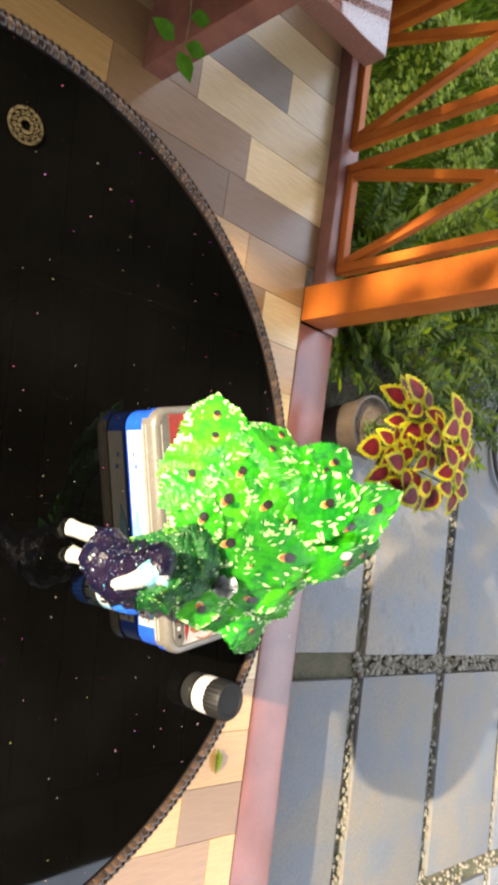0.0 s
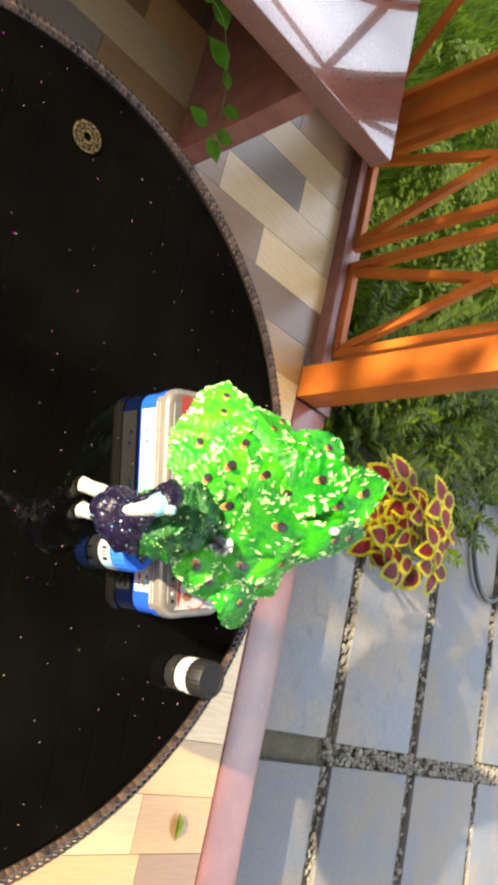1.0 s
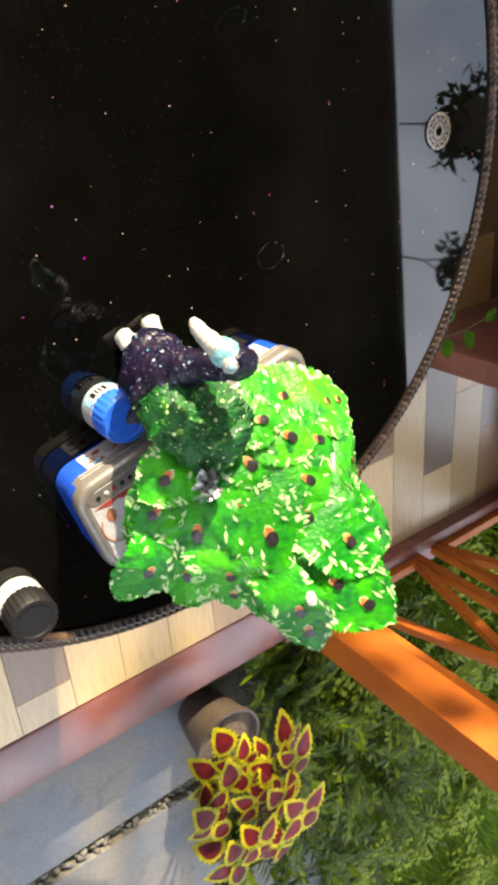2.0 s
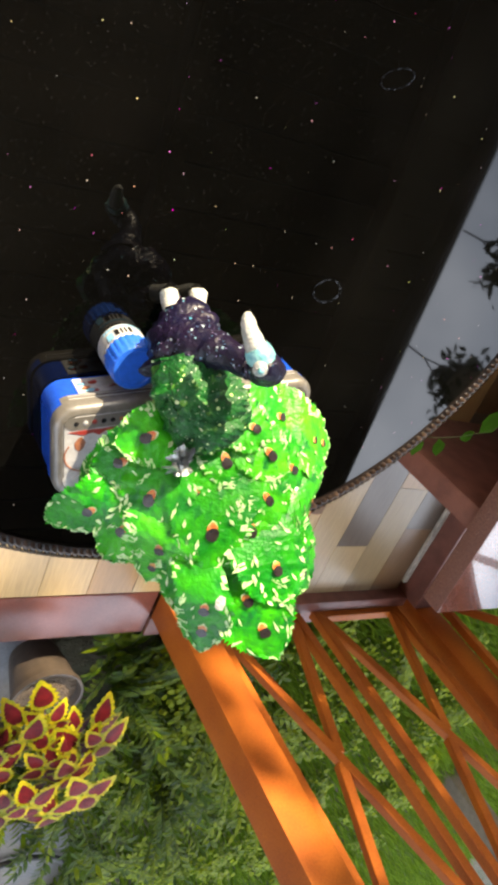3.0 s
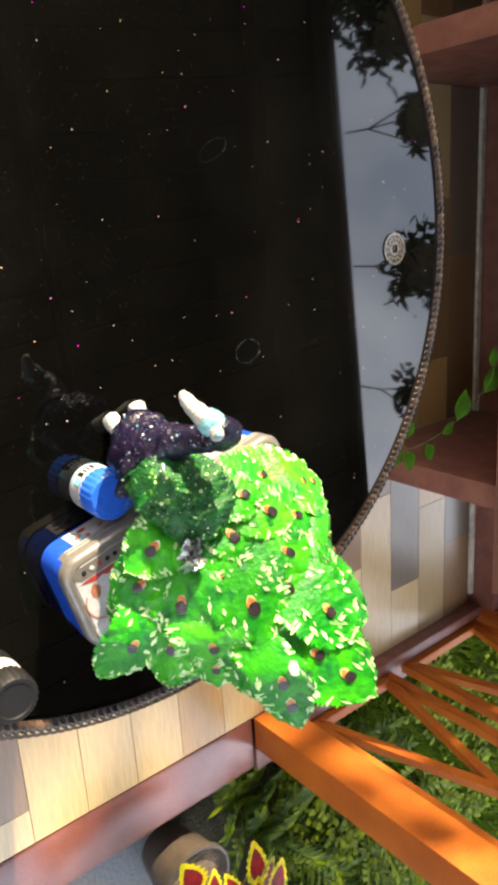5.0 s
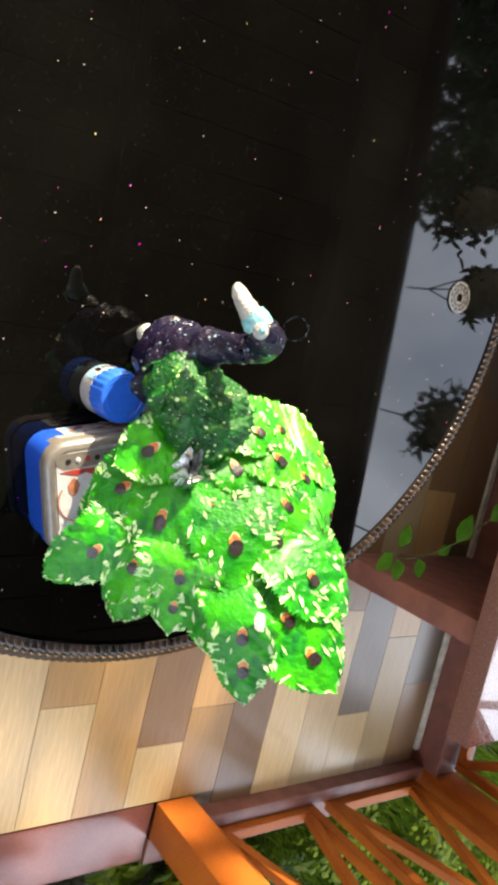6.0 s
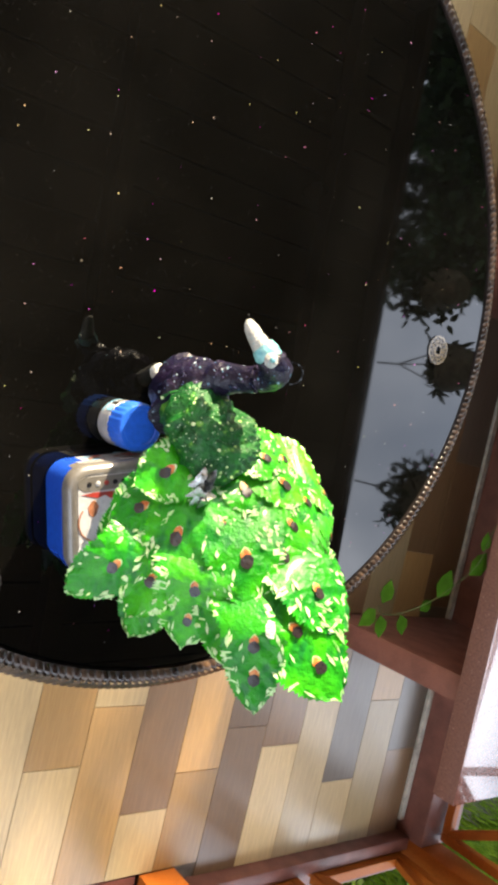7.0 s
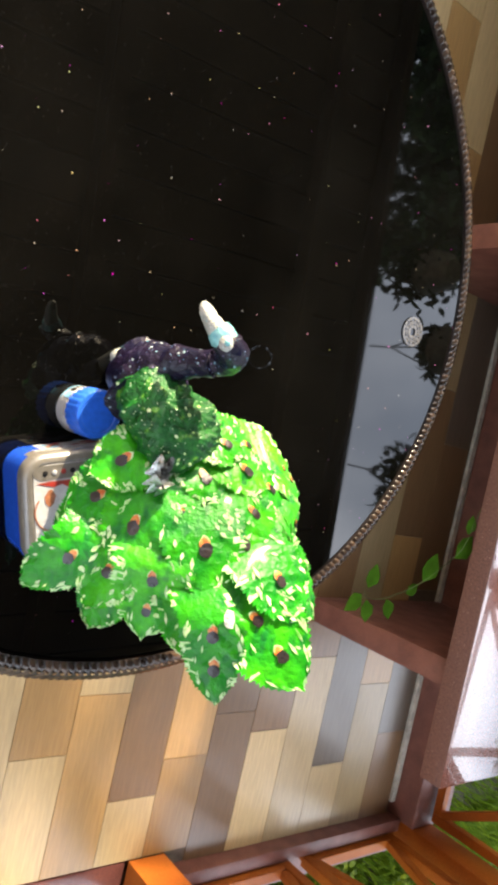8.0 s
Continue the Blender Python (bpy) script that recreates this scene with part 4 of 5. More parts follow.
    feather((-0.436, 0.660, 0.6255), outward((-0.436, 0.66), 0.04), 0.050, 0.034, 17, ((0.0, 1.0),), 0.6)
    feather((-0.427, 0.677, 0.6175), outward((-0.427, 0.677), 0.05), 0.048, 0.034, 18, ((0.0, 1.05),), 0.6)
    feather((-0.500, 0.692, 0.583), outward((-0.5, 0.692), 0.07), 0.042, 0.032, 19, ((0.0, 1.05),), 0.55, 0.06)
    feather((-0.469, 0.668, 0.606), outward((-0.469, 0.668), 0.05, 4), 0.052, 0.036, 20, ((0.0, 1.2),), 0.62)
    feather((-0.452, 0.676, 0.610), outward((-0.452, 0.676), 0.05), 0.044, 0.030, 21, ((0.0, 1.0),), 0.62)
    feather((-0.427, 0.699, 0.602), outward((-0.427, 0.699), 0.05), 0.042, 0.032, 22, ((0.0, 1.05),), 0.6)
    feather((-0.441, 0.712, 0.595), outward((-0.441, 0.712), 0.07), 0.036, 0.028, 23, ((0.0, 0.95),), 0.6)
    feather((-0.455, 0.691, 0.601), outward((-0.455, 0.691), 0.05), 0.038, 0.028, 24, ((0.0, 1.0),), 0.6)
    # feathers with no spot that show between the others
    fill = random.Random(5)
    for x, y, drop, L, W in ((-0.463, 0.622, 0.004, 0.060, 0.034), (-0.447, 0.640, 0.003, 0.056, 0.034), (-0.480, 0.650, 0.006, 0.050, 0.032), (-0.486, 0.676, 0.006, 0.046, 0.034), (-0.440, 0.685, 0.006, 0.040, 0.030),
                             (-0.396, 0.684, 0.008, 0.050, 0.036), (-0.418, 0.690, 0.008, 0.044, 0.034), (-0.402, 0.655, 0.010, 0.052, 0.036), (-0.425, 0.712, 0.010, 0.040, 0.030), (-0.508, 0.650, 0.010, 0.046, 0.032), (-0.470, 0.642, 0.006, 0.056, 0.034)):
        feather((x, y, dome(x, y) - drop), outward((x, y), 0.05, fill.uniform(-10, 10)), L, W, 60 + int(900 * abs(x * y)), ())
    # a torn scrap of white foil stuck on the tail
    flake = random.Random(3)
    o, fu, fv = Vector((-0.4535, 0.6235, 0.6475)), Vector((0.95, 0.05, 0.25)), Vector((0.1, -0.95, 0.2))
    rim = [bm.verts.new(o + fu * (0.0038 * math.cos(a) * flake.uniform(0.8, 1.2)) + fv * (0.0058 * math.sin(a) * flake.uniform(0.8, 1.2))) for a in (2 * math.pi * q / 7 for q in range(7))]
    mid, under = bm.verts.new(o + Vector((0, 0, 0.0012))), bm.verts.new(o - Vector((0, 0, 0.003)))
    for q in range(7):
        bm.faces.new((rim[q], rim[(q + 1) % 7], mid)).material_index = 6
        bm.faces.new((rim[(q + 1) % 7], rim[q], under)).material_index = 6
    # the cape: broad dark scales over the back
    for x, y, z, dx, dy, dz, L, W in ((-0.488, 0.716, 0.599, -0.25, -0.85, -0.20, 0.026, 0.022), (-0.471, 0.711, 0.604, 0.10, -0.95, -0.05, 0.028, 0.026), (-0.457, 0.715, 0.600, 0.45, -0.80, -0.15, 0.026, 0.022),
                                      (-0.490, 0.727, 0.597, -0.35, -0.75, 0.10, 0.024, 0.022), (-0.466, 0.725, 0.599, 0.30, -0.80, 0.10, 0.026, 0.024)):
        feather((x, y, z), (dx, dy, dz), L, W, 200 + int(900 * abs(x * y)), (), 0.5, 0.3, 0.0, 0.4, (1, 1))
    # stiff backing under the feathers, and a clay prop down to the lid
    nb = 16
    ring = []
    for a in range(nb):
        q = 2 * math.pi * a / nb
        x, y = -0.447 + 0.046 * math.cos(q), 0.664 + 0.040 * math.sin(q)
        ring.append((bm.verts.new((x, y, dome(x, y) - 0.015)), bm.verts.new((x, y, dome(x, y) - 0.020))))
    cu, cd = bm.verts.new((-0.447, 0.664, dome(-0.447, 0.664) - 0.014)), bm.verts.new((-0.447, 0.664, dome(-0.447, 0.664) - 0.03))
    for a in range(nb):
        b = (a + 1) % nb
        bm.faces.new((ring[a][0], ring[b][0], cu)).material_index = 1
        bm.faces.new((ring[b][1], ring[a][1], cd)).material_index = 1
        bm.faces.new((ring[a][0], ring[a][1], ring[b][1], ring[b][0])).material_index = 1
    tube(bm, [(-0.452, 0.668, TZ + 0.0365), (-0.448, 0.664, TZ + 0.07), (-0.447, 0.660, dome(-0.447, 0.66) - 0.018)], [0.016, 0.013, 0.02], 12, 1, 0.2, 8)
    bmesh.ops.recalc_face_normals(bm, faces=bm.faces)
    ob = link_mesh("peacock_sculpture", bm, [NAVY, SADDLE, FEATHER, FRINGE_GLINT, EYEBLK, EYEORG, CHALK, TEAL, SILVER])
    ob.data.set_sharp_from_angle(angle=radians(60))
    tagged(ob, "handmade peacock figure with glossy green foil tail propped on the tin", "sculpture")


build_peacock()


# ---- pavers and joints ----
def build_pavement():
    pv = thing("pavement", "grey stone pavers with mossy and pebbled joints", "pavement", kind="structure")
    for y0, y1 in ((-0.43, -0.112), (-0.80, -0.47), (-1.18, -0.84), (-1.56, -1.22), (-1.94, -1.6)):
        for x0, x1 in ((-0.665, -0.17), (-1.24, -0.718), (-1.82, -1.29), (-2.4, -1.87)):
            lo, hi = (x0 + rnd(-0.006, 0.006), y0 + rnd(-0.005, 0.005), GZ - 0.04), (x1 + rnd(-0.006, 0.006), y1 + rnd(-0.004, 0.004), GZ + rnd(-0.003, 0.004))
            if x0 == -0.665 and y0 < -1.0:
                hi = (0.15, hi[1], hi[2])
            part("paver", boxed(lo, hi, 0.005), PAVER, pv)
    # pebbles in the wide cross joints and grit in the narrow ones
    vs, fs = [], []
    for x0, x1, y0, y1, n in ((-0.716, -0.667, -1.7, -0.45, 700), (-2.3, -0.2, -0.467, -0.433, 380), (-2.3, -0.2, -0.838, -0.803, 420), (-2.3, -0.2, -1.218, -1.183, 300), (-1.29, -1.242, -1.7, -0.12, 300)):
        for q in range(n):
            x, y, r = rnd(x0, x1), rnd(y0, y1), rnd(0.003, 0.0085)
            z = GZ - 0.008 + rnd(-0.004, 0.003)
            o = len(vs)
            m = 6
            for h, s in ((0.0, 1.0), (0.6, 0.75)):
                for j in range(m):
                    a = 2 * math.pi * j / m + q
                    vs.append((x + r * s * math.cos(a) * rnd(0.8, 1.2), y + r * s * math.sin(a) * rnd(0.8, 1.2), z + r * h))
            vs.append((x, y, z + r * 0.85))
            for j in range(m):
                fs.append((o + j, o + (j + 1) % m, o + m + (j + 1) % m, o + m + j))
                fs.append((o + m + j, o + m + (j + 1) % m, o + 2 * m))
    me = bpy.data.meshes.new("pebble_fill")
    me.from_pydata(vs, [], fs)
    me.materials.append(PEBBLE)
    me.shade_smooth()
    ob = new("pebble_fill", me)
    ob.parent = pv
    ob["kind"] = "stuff"


build_pavement()


# ---- lawn and garden plants ----
def build_grass():
    vs, fs = [], []
    def blade(x, y, h, w):
        a, l = rnd(0, 6.283), rnd(0.2, 0.9) * h
        dx, dy = math.cos(a), math.sin(a)
        o = len(vs)
        z = GZ - 0.012
        vs.extend([(x - dy * w, y + dx * w, z), (x + dy * w, y - dx * w, z), (x + dx * l * 0.35 + dy * w * 0.8, y + dy * l * 0.35 - dx * w * 0.8, z + h * 0.6),
                   (x + dx * l * 0.35 - dy * w * 0.8, y + dy * l * 0.35 + dx * w * 0.8, z + h * 0.6), (x + dx * l, y + dy * l, z + h)])
        fs.extend([(o, o + 1, o + 2, o + 3), (o + 3, o + 2, o + 4)])
    for k in range(52000):
        x, y = rnd(0.12, 2.6), -0.14 - 2.4 * random.random() ** 1.3
        if x < 0.2 + rnd(0, 0.5) and y < -0.9 and random.random() < 0.5:
            continue
        blade(x, y, rnd(0.03, 0.075), rnd(0.0016, 0.003))
    for k in range(26000):
        x, y = rnd(0.82, 2.9), rnd(-0.15, 2.6)
        blade(x, y, rnd(0.03, 0.07), rnd(0.0016, 0.003))
    me = bpy.data.meshes.new("lawn_grass")
    me.from_pydata(vs, [], fs)
    me.materials.append(GRASS)
    me.shade_smooth()
    tagged(new("lawn_grass", me), "bright green lawn grass beyond the railing", "grass", kind="stuff")


build_grass()


def fern(x, y, h, n, mat, label, name="garden_plant", spread=0.16, leafl=0.035, z=GZ):
    """A bushy plant: arching stems with paired narrow leaflets."""
    pl = thing(name, label, "plant", "leafy garden plants", at=(x, y, z))
    bm = bmesh.new()
    leaves = []
    for k in range(n):
        a, tilt = rnd(0, 6.283), rnd(0.25, 1.0)
        L = h * rnd(0.75, 1.15)
        pts = []
        for i in range(8):
            t = i / 7
            r = spread * tilt * t ** 1.2
            pts.append(Vector((r * math.cos(a), r * math.sin(a), L * (t - 0.28 * tilt * t * t) - 0.01)))
        tube(bm, pts, [0.0022 * (1 - 0.75 * i / 7) for i in range(8)], 5)
        for i in range(2, 8):
            d = (pts[i] - pts[i - 1]).normalized()
            s = d.cross(Vector((0, 0, 1)))
            s = s.normalized() if s.length > 0.01 else Vector((1, 0, 0))
            for sg in (-1, 1):
                al = (s * sg + d * 0.7 + Vector((0, 0, rnd(-0.2, 0.25)))).normalized()
                leaves.append((pts[i], al, Vector((rnd(-0.3, 0.3), rnd(-0.3, 0.3), 1)), leafl * rnd(0.7, 1.2), leafl * 0.34, 0.25, 0.2))
                leaves.append((pts[i].lerp(pts[i - 1], 0.5), al, Vector((rnd(-0.3, 0.3), rnd(-0.3, 0.3), 1)), leafl * rnd(0.6, 1.1), leafl * 0.32, 0.25, 0.2))
        leaves.append((pts[-1], (pts[-1] - pts[-2]), Vector((0, 0, 1)), leafl, leafl * 0.4, 0.2, 0.2))
    part("stalk", bm, STEM, pl)
    leaves_mesh("foliage", leaves, mat, pl)
    return pl


for x, y, h, n, m, lab in (
        (0.03, -0.25, 0.12, 12, LEAF, "low dark green fine-leaved plant beside the kerb"), (0.05, -0.34, 0.20, 18, LEAF, "dark green leafy plant in the bed"),
        (-0.04, -0.46, 0.19, 18, LEAF, "dark green leafy plant in the bed"), (0.10, -0.22, 0.15, 12, LEAF, "low dark green plant behind the post"),
        (0.18, -0.55, 0.24, 18, LEAF, "dark green leafy plant in the bed"), (0.02, -0.68, 0.22, 16, LEAF, "dark green leafy plant in the bed"),
        (0.33, -0.42, 0.26, 18, LEAFY, "lighter green leafy plant behind the railing"), (0.30, -0.75, 0.26, 16, LEAF, "dark green leafy plant in the bed"),
        (0.47, -0.62, 0.28, 16, LEAFY, "lighter green leafy plant behind the railing"), (0.28, -0.25, 0.18, 14, LEAF, "low dark green plant behind the railing"),
        (-0.12, -0.62, 0.15, 14, LEAF, "low dark green plant at the path's edge"), (0.12, -0.95, 0.22, 14, LEAF, "dark green leafy plant in the bed")):
    fern(x, y, h, n, m, lab)


def ground_cover():
    """Low clover-like leaves in uneven clumps behind the railing."""
    rr = random.Random(77)
    lv = []
    while len(lv) < 12000:
        x, y = rr.uniform(0.06, 1.5), rr.uniform(-1.7, -0.13)
        c = noise.noise(Vector((x * 4.2, y * 4.2, 3.1))) + 0.5 * noise.noise(Vector((x * 11, y * 11, 7.7)))
        if c < -0.02 or (x > 0.60 and y > -0.10):
            continue
        z = GZ + rr.uniform(0.015, 0.05) + 0.11 * max(0.0, c + 0.1)
        a = rr.uniform(0, 6.283)
        L = rr.uniform(0.011, 0.021)
        lv.append((Vector((x, y, z)), Vector((math.cos(a), math.sin(a), rr.uniform(-0.2, 0.45))), Vector((rr.uniform(-0.5, 0.5), rr.uniform(-0.5, 0.5), 1)), L, L * 0.8, 0.15, 0.15))
    ob = leaves_mesh("clover", lv, LEAFY)
    tagged(ob, "low yellow-green clover-like ground cover in the bed", "ground cover", kind="stuff")


ground_cover()


def coleus():
    pot = thing("coleus_pot", "coleus with maroon leaves edged yellow in a brown pot", "potted plant", at=(-0.165, -0.245, GZ))
    bm = bmesh.new()
    lathe(bm, [(0.046, 0.0), (0.052, 0.02), (0.065, 0.10), (0.070, 0.104), (0.070, 0.115), (0.065, 0.115), (0.062, 0.10), (0.060, 0.098)], 36)
    part("pot", bm, POT, pot)
    bm = bmesh.new()
    lathe(bm, [(0.060, 0.095), (0.061, 0.0995), (0.034, 0.104), (0.01, 0.106)], 30)
    part("soil", bm, POTSOIL, pot)
    pl = new("plant")
    pl.parent = pot
    rr = random.Random(11)
    stems = bmesh.new()
    heads = [(-0.005, 0.07, 0.275), (0.025, 0.085, 0.285), (-0.03, 0.05, 0.31), (-0.07, 0.07, 0.30), (-0.10, 0.10, 0.27), (-0.06, 0.11, 0.25), (0.0, 0.02, 0.33), (-0.09, 0.02, 0.33), (-0.14, 0.06, 0.28), (-0.05, -0.02, 0.33), (-0.12, -0.03, 0.30)]
    for hx, hy, hz in heads:
        tube(stems, [(rr.uniform(-0.02, 0.02), rr.uniform(-0.02, 0.02), 0.10), (hx * 0.5, hy * 0.5, 0.16), (hx, hy, hz - 0.002)], [0.003, 0.0026, 0.0018], 6)
        a0 = rr.uniform(0, 6.28)
        for k in range(6):
            lower = k >= 4
            a = a0 + (k % 4) * math.pi / 2 + (0.8 if lower else 0) + rr.uniform(-0.2, 0.2)
            tilt = rr.uniform(-0.3, 0.3) if not lower else rr.uniform(-0.35, 0.0)
            al = Vector((math.cos(a), math.sin(a), tilt)).normalized()
            up = Vector((0, 0, 1)) - al * al.z
            L = rr.uniform(0.038, 0.062)
            W = L * rr.uniform(0.66, 0.86)
            if lower:
                L *= 1.1
            base = Vector((hx, hy, hz - (0.03 if lower else 0.0)))
            sd = al.cross(up).normalized()
            up = sd.cross(al).normalized()
            bmx = bmesh.new()
            m = 14
            def outline(s, h):
                out = []
                for i in range(m + 1):
                    t = i / m
                    w = math.sin(math.pi * t ** 0.74) ** 0.75 * W * 0.5 * s
                    ser = 1 + (0.20 if i % 2 else -0.10) * (1 if s > 0.9 else 0.4)
                    tt = 0.5 + (t - 0.47) * s
                    out.append((tt, w * ser, h))
                return out
            def pt(t, w, h):
                return base + al * (L * t) + sd * w + up * (h + 0.12 * abs(w) - 0.22 * L * t * t)
            for s, h, mi in ((1.0, 0.0, 0), (0.70, 0.0009, 1)):
                o = outline(s, h)
                mid = [bmx.verts.new(pt(t, 0, hh)) for t, w, hh in o]
                for sg in (-1, 1):
                    ed = [bmx.verts.new(pt(t, sg * w, hh)) for t, w, hh in o]
                    for i in range(m):
                        f = (mid[i], mid[i + 1], ed[i + 1], ed[i]) if sg > 0 else (mid[i + 1], mid[i], ed[i], ed[i + 1])
                        bmx.faces.new(f).material_index = mi
            part("leaf", bmx, [COLY, COLR], pl)
    part("stalk", stems, STEM, pl)


coleus()

# a hose loop on the path
bm = bmesh.new()
pts = [(-0.02 + 0.17 * math.cos(a), -1.12 + 0.13 * math.sin(a), GZ + 0.014 + 0.002 * math.sin(3 * a)) for a in (radians(20 + 8 * k) for k in range(44))]
tube(bm, pts, [0.008] * len(pts), 10)
tagged(link_mesh("garden_hose", bm, HOSE), "loop of dark garden hose lying on the pavers", "hose")


# ---- trailing vine at the bench ----
def build_vine():
    v = thing("trailing_vine", "trailing green vine hanging over the bench edge", "plant", at=(0, 0, 0))
    path = spline([(0.275, 0.70, 0.312), (0.268, 0.66, 0.305), (0.262, 0.62, 0.30), (0.260, 0.58, 0.272), (0.258, 0.54, 0.235), (0.240, 0.508, 0.198), (0.212, 0.502, 0.185), (0.198, 0.515, 0.186)], 5)
    bm = bmesh.new()
    tube(bm, path, [0.0005] * len(path), 6)
    part("stem", bm, STEM, v)
    for x, y, z, a, L in ((0.203, 0.520, 0.188, 1.4, 0.040), (0.196, 0.508, 0.184, 3.8, 0.042), (0.208, 0.500, 0.186, 4.9, 0.038), (0.244, 0.505, 0.196, 5.1, 0.036), (0.257, 0.522, 0.22, 0.6, 0.03),
                          (0.259, 0.550, 0.245, 1.2, 0.050), (0.262, 0.60, 0.29, 0.9, 0.048), (0.265, 0.64, 0.30, 1.5, 0.03)):
        lv = leaf_verts(Vector((x, y, z)), Vector((math.cos(a), math.sin(a), 0.15)), Vector((-0.25, 0.1, 1)), L, L * 0.72, 0.15, 0.15)
        bmx = bmesh.new()
        vv = [bmx.verts.new(q) for q in lv[0]]
        for f in lv[1]:
            bmx.faces.new([vv[k] for k in f])
        part("leaf", bmx, VINE, v)


build_vine()


# ---- hanging planters under the eave ----
def hanging(x, y, drop, size, seed):
    random.seed(seed)
    h = thing("hanging_planter", "hanging planter with bushy foliage under the eave", "hanging plant", "hanging planters", at=(x, y, 2.38))
    bm = bmesh.new()
    tube(bm, [(0, 0, 0), (0, 0, -0.12)], [0.004, 0.004], 6)
    for k in range(3):
        a = k * 2.094 + 0.4
        tube(bm, [(0, 0, -0.12), (0.09 * math.cos(a), 0.09 * math.sin(a), -drop + 0.04)], [0.0032, 0.0032], 6)
    part("cord", bm, CORD, h)
    bm = bmesh.new()
    lathe(bm, [(0.05, -drop - 0.09), (0.075, -drop - 0.06), (0.095, -drop + 0.03), (0.1, -drop + 0.035), (0.1, -drop + 0.045), (0.09, -drop + 0.045)], 24)
    part("bowl", bm, plain("pale_bowl", (0.55, 0.55, 0.52), rough=0.5), h)
    lv = []
    for k in range(420):
        d = rdir(0.1)
        r = size * random.random() ** 0.45
        if noise.noise(d * 2.2 + Vector((seed, 0, 0))) < -0.12:
            r *= 0.5
        base = Vector((d.x * r, d.y * r * 1.1, -drop + 0.06 + d.z * r * 0.75))
        lv.append((base, rdir(-0.2), rdir(0.5), rnd(0.035, 0.07), rnd(0.02, 0.034), 0.2, 0.25))
    leaves_mesh("foliage", lv, TREELEAF, h)


hanging(1.74, 0.66, 0.40, 0.17, 3)
hanging(1.71, 1.20, 0.44, 0.10, 8)
hanging(1.77, 0.12, 0.42, 0.15, 5)
hanging(1.68, 1.52, 0.30, 0.17, 12)


# ---- trees beyond the lawn ----
def tree(x, y, h, seed, crown, dense=120):
    random.seed(seed)
    tr = thing("tree", "dark leafy garden tree beyond the lawn", "tree", "garden trees", at=(x, y, GZ))
    bm = bmesh.new()
    tube(bm, [(0, 0, -0.05), (0.05, 0.03, h * 0.25), (0.0, 0.1, h * 0.55), (0.1, 0.05, h * 0.85)], [0.16, 0.12, 0.085, 0.03], 10, 0, 0.2, seed)
    ends = []
    for k in range(11):
        a, z0 = rnd(0, 6.28), h * rnd(0.35, 0.8)
        L = crown * rnd(0.6, 1.1)
        e = Vector((L * math.cos(a), L * math.sin(a), z0 + L * rnd(0.2, 0.7)))
        tube(bm, [(0.03, 0.06, z0), (e.x * 0.5, e.y * 0.5, z0 + (e.z - z0) * 0.65), e], [0.05, 0.03, 0.008], 6)
        ends.append(e)
        for q in range(2):
            f = e * rnd(0.6, 0.95) + Vector((rnd(-0.5, 0.5), rnd(-0.5, 0.5), rnd(0, 0.5)))
            tube(bm, [e * 0.6 + Vector((0, 0, z0 * 0.4)), f], [0.015, 0.005], 5)
            ends.append(f)
    part("trunk", bm, BARK, tr)
    lv = []
    for e in ends:
        for k in range(int(dense * 1.6)):
            r = crown * 0.36 * random.random() ** 0.5
            lv.append((e + rdir(0) * r, rdir(-0.3), rdir(0.6), rnd(0.09, 0.15), rnd(0.05, 0.085), 0.2, 0.25))
    leaves_mesh("crown", lv, TREELEAF, tr)


tree(4.1, 3.5, 4.6, 21, 1.05, 420)
tree(3.2, 5.6, 5.4, 27, 1.5, 260)
tree(7.5, 1.4, 4.2, 22, 1.4)
tree(4.7, 4.0, 6.4, 23, 1.25, 460)
tree(5.2, 5.0, 6.9, 31, 1.5, 460)
tree(2.6, 6.8, 6.0, 32, 1.9, 150)
tree(8.5, -2.0, 4.0, 24, 1.6)
tree(2.0, -8.5, 4.6, 25, 1.7)
tree(-2.5, -9.5, 5.0, 26, 1.8)

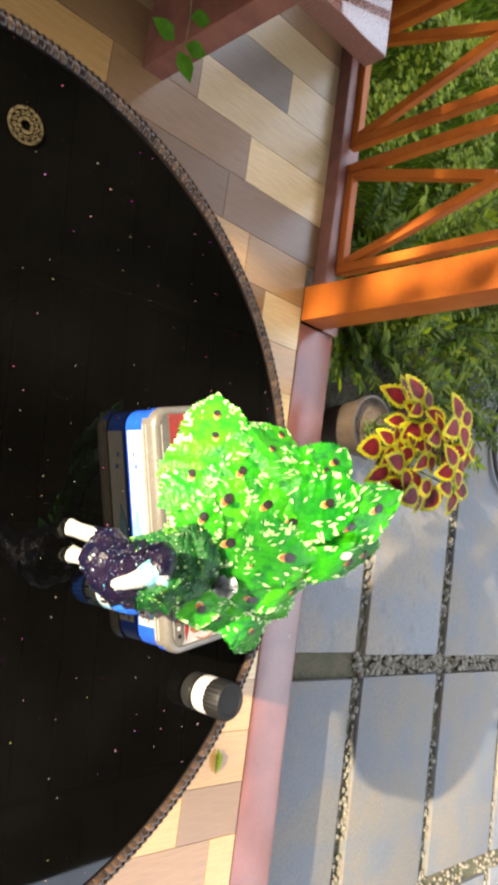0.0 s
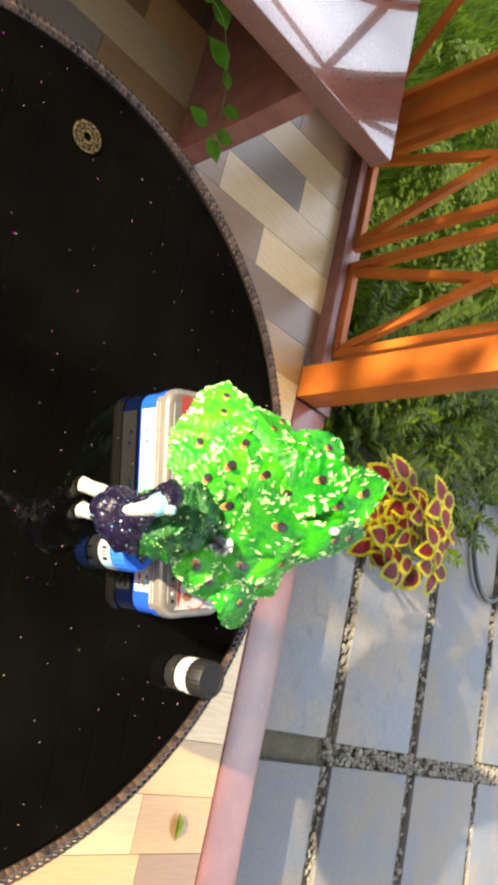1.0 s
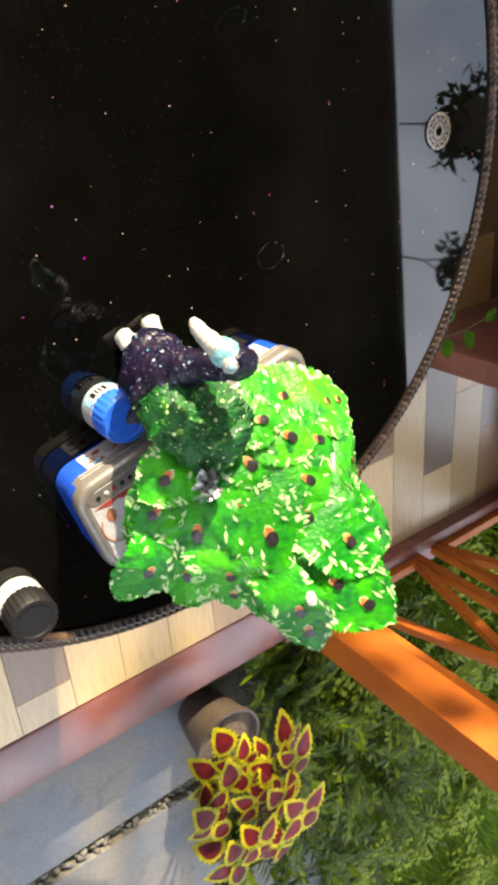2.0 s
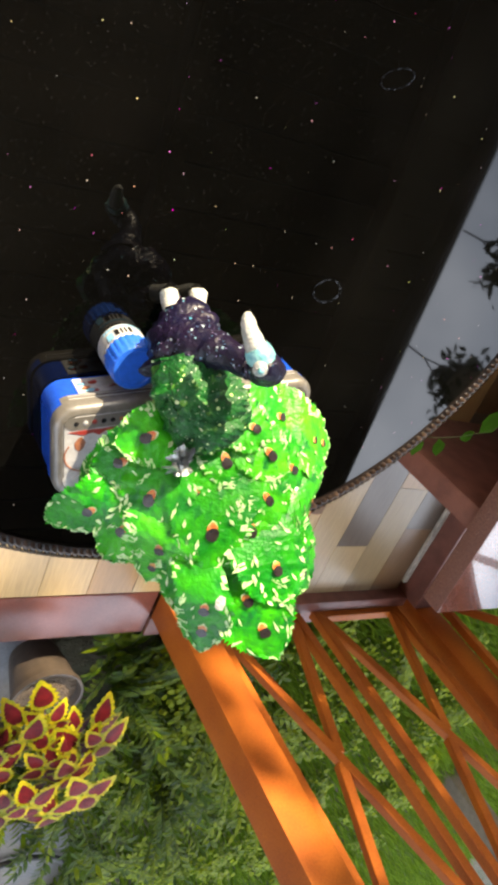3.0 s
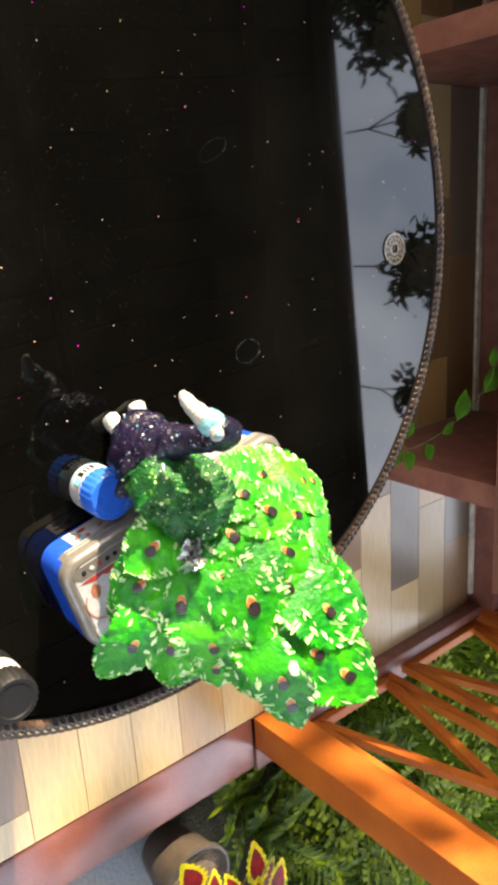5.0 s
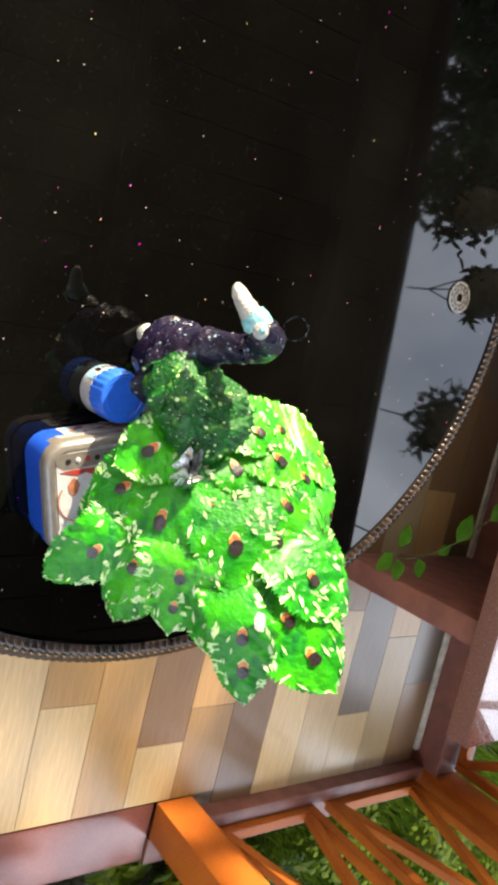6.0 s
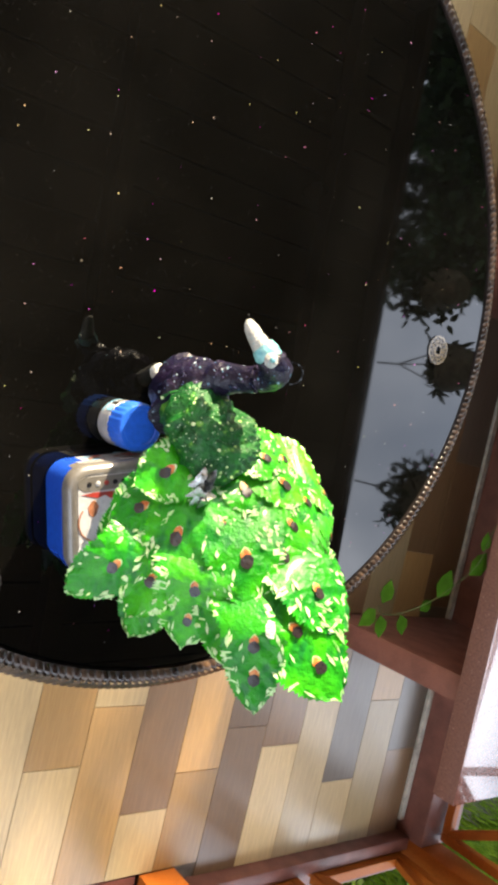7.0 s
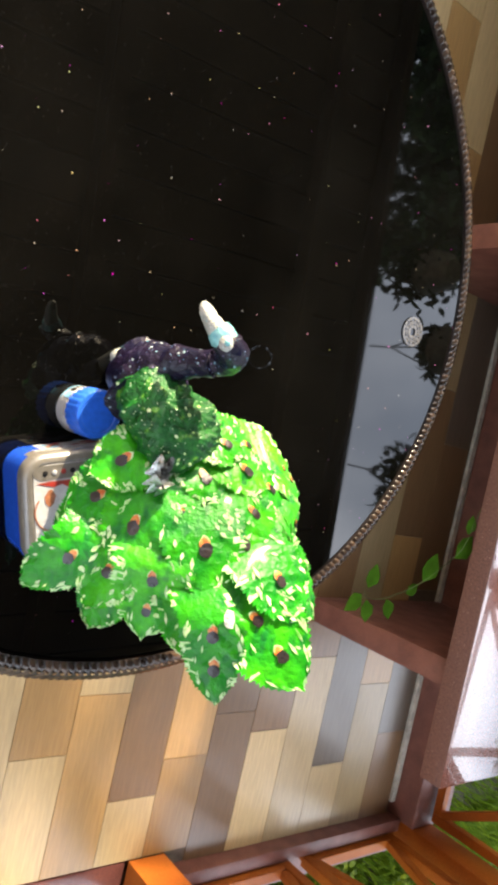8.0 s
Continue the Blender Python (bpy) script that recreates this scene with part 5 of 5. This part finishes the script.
# a fallen leaf on the floor
tagged(leaves_mesh("fallen_leaf", [(Vector((-0.805, 0.076, 0.004)), Vector((-1, -0.08, 0.05)), Vector((0.2, 0, 1)), 0.045, 0.018, 0.5, 0.1), (Vector((-0.825, 0.078, 0.005)), Vector((0.3, -1, 0.1)), Vector((0, 0.2, 1)), 0.016, 0.01, 0.4, 0.1)], LEAF), "small curled dark green leaf fallen on the floor", "leaf")

# ---- floor planks, last ----
def build_planks():
    pw, x0 = 0.0895, -0.2425
    rr = random.Random(4)
    meshes = {}
    for c in range(-17, 10):
        xa = x0 + c * pw
        # joints along this course, spaced 0.31 with a stepped offset
        base = {0: 0.193, 1: 0.193 + 0.09, 2: 0.106, 3: 0.165 , 4: 0.235, 5: 0.195, 6: 0.33, 7: 0.11, 8: 0.27, 9: 0.16}.get(c, 0.05 + 0.31 * rr.random())
        ends = [-0.025 if c >= 4 else 0.0] + [e for e in (base + 0.31 * k for k in range(-1, 9)) if 0.04 < e < 2.6] + [2.7]
        for k, (ya, yb) in enumerate(zip(ends, ends[1:])):
            xb = min(xa + pw, 0.654)
            if xb - xa < 0.02:
                continue
            mi = rr.choice((0, 0, 1, 2, 2, 4, 4, 3 if c > 5 else 0))
            mi = {(0, 0): 1, (-1, 0): 4, (1, 0): 0, (2, 0): 4, (2, 1): 2, (3, 0): 0, (4, 0): 2, (5, 0): 1, (5, 1): 2, (6, 0): 4, (7, 0): 4, (7, 1): 3, (1, 1): 4, (0, 1): 0, (8, 0): 4, (8, 1): 0, (9, 0): 2, (-4, 0): 1, (-5, 0): 1, (-3, 0): 4, (-2, 0): 1}.get((c, k), mi)
            key = (round(xb - xa, 4), round(yb - ya, 4), mi)
            if key not in meshes:
                bm = boxed((-(xb - xa) / 2 + 0.0006, -(yb - ya) / 2 + 0.0006, -0.006), ((xb - xa) / 2 - 0.0006, (yb - ya) / 2 - 0.0006, 0.0), 0.0)
                me = bpy.data.meshes.new("plank_tile")
                bm.to_mesh(me)
                bm.free()
                me.materials.append(PLANKS[mi])
                meshes[key] = me
            ob = new("plank_tile", meshes[key])
            ob.location = ((xa + xb) / 2, (ya + yb) / 2, 0.0)
            ob.parent = floor


build_planks()
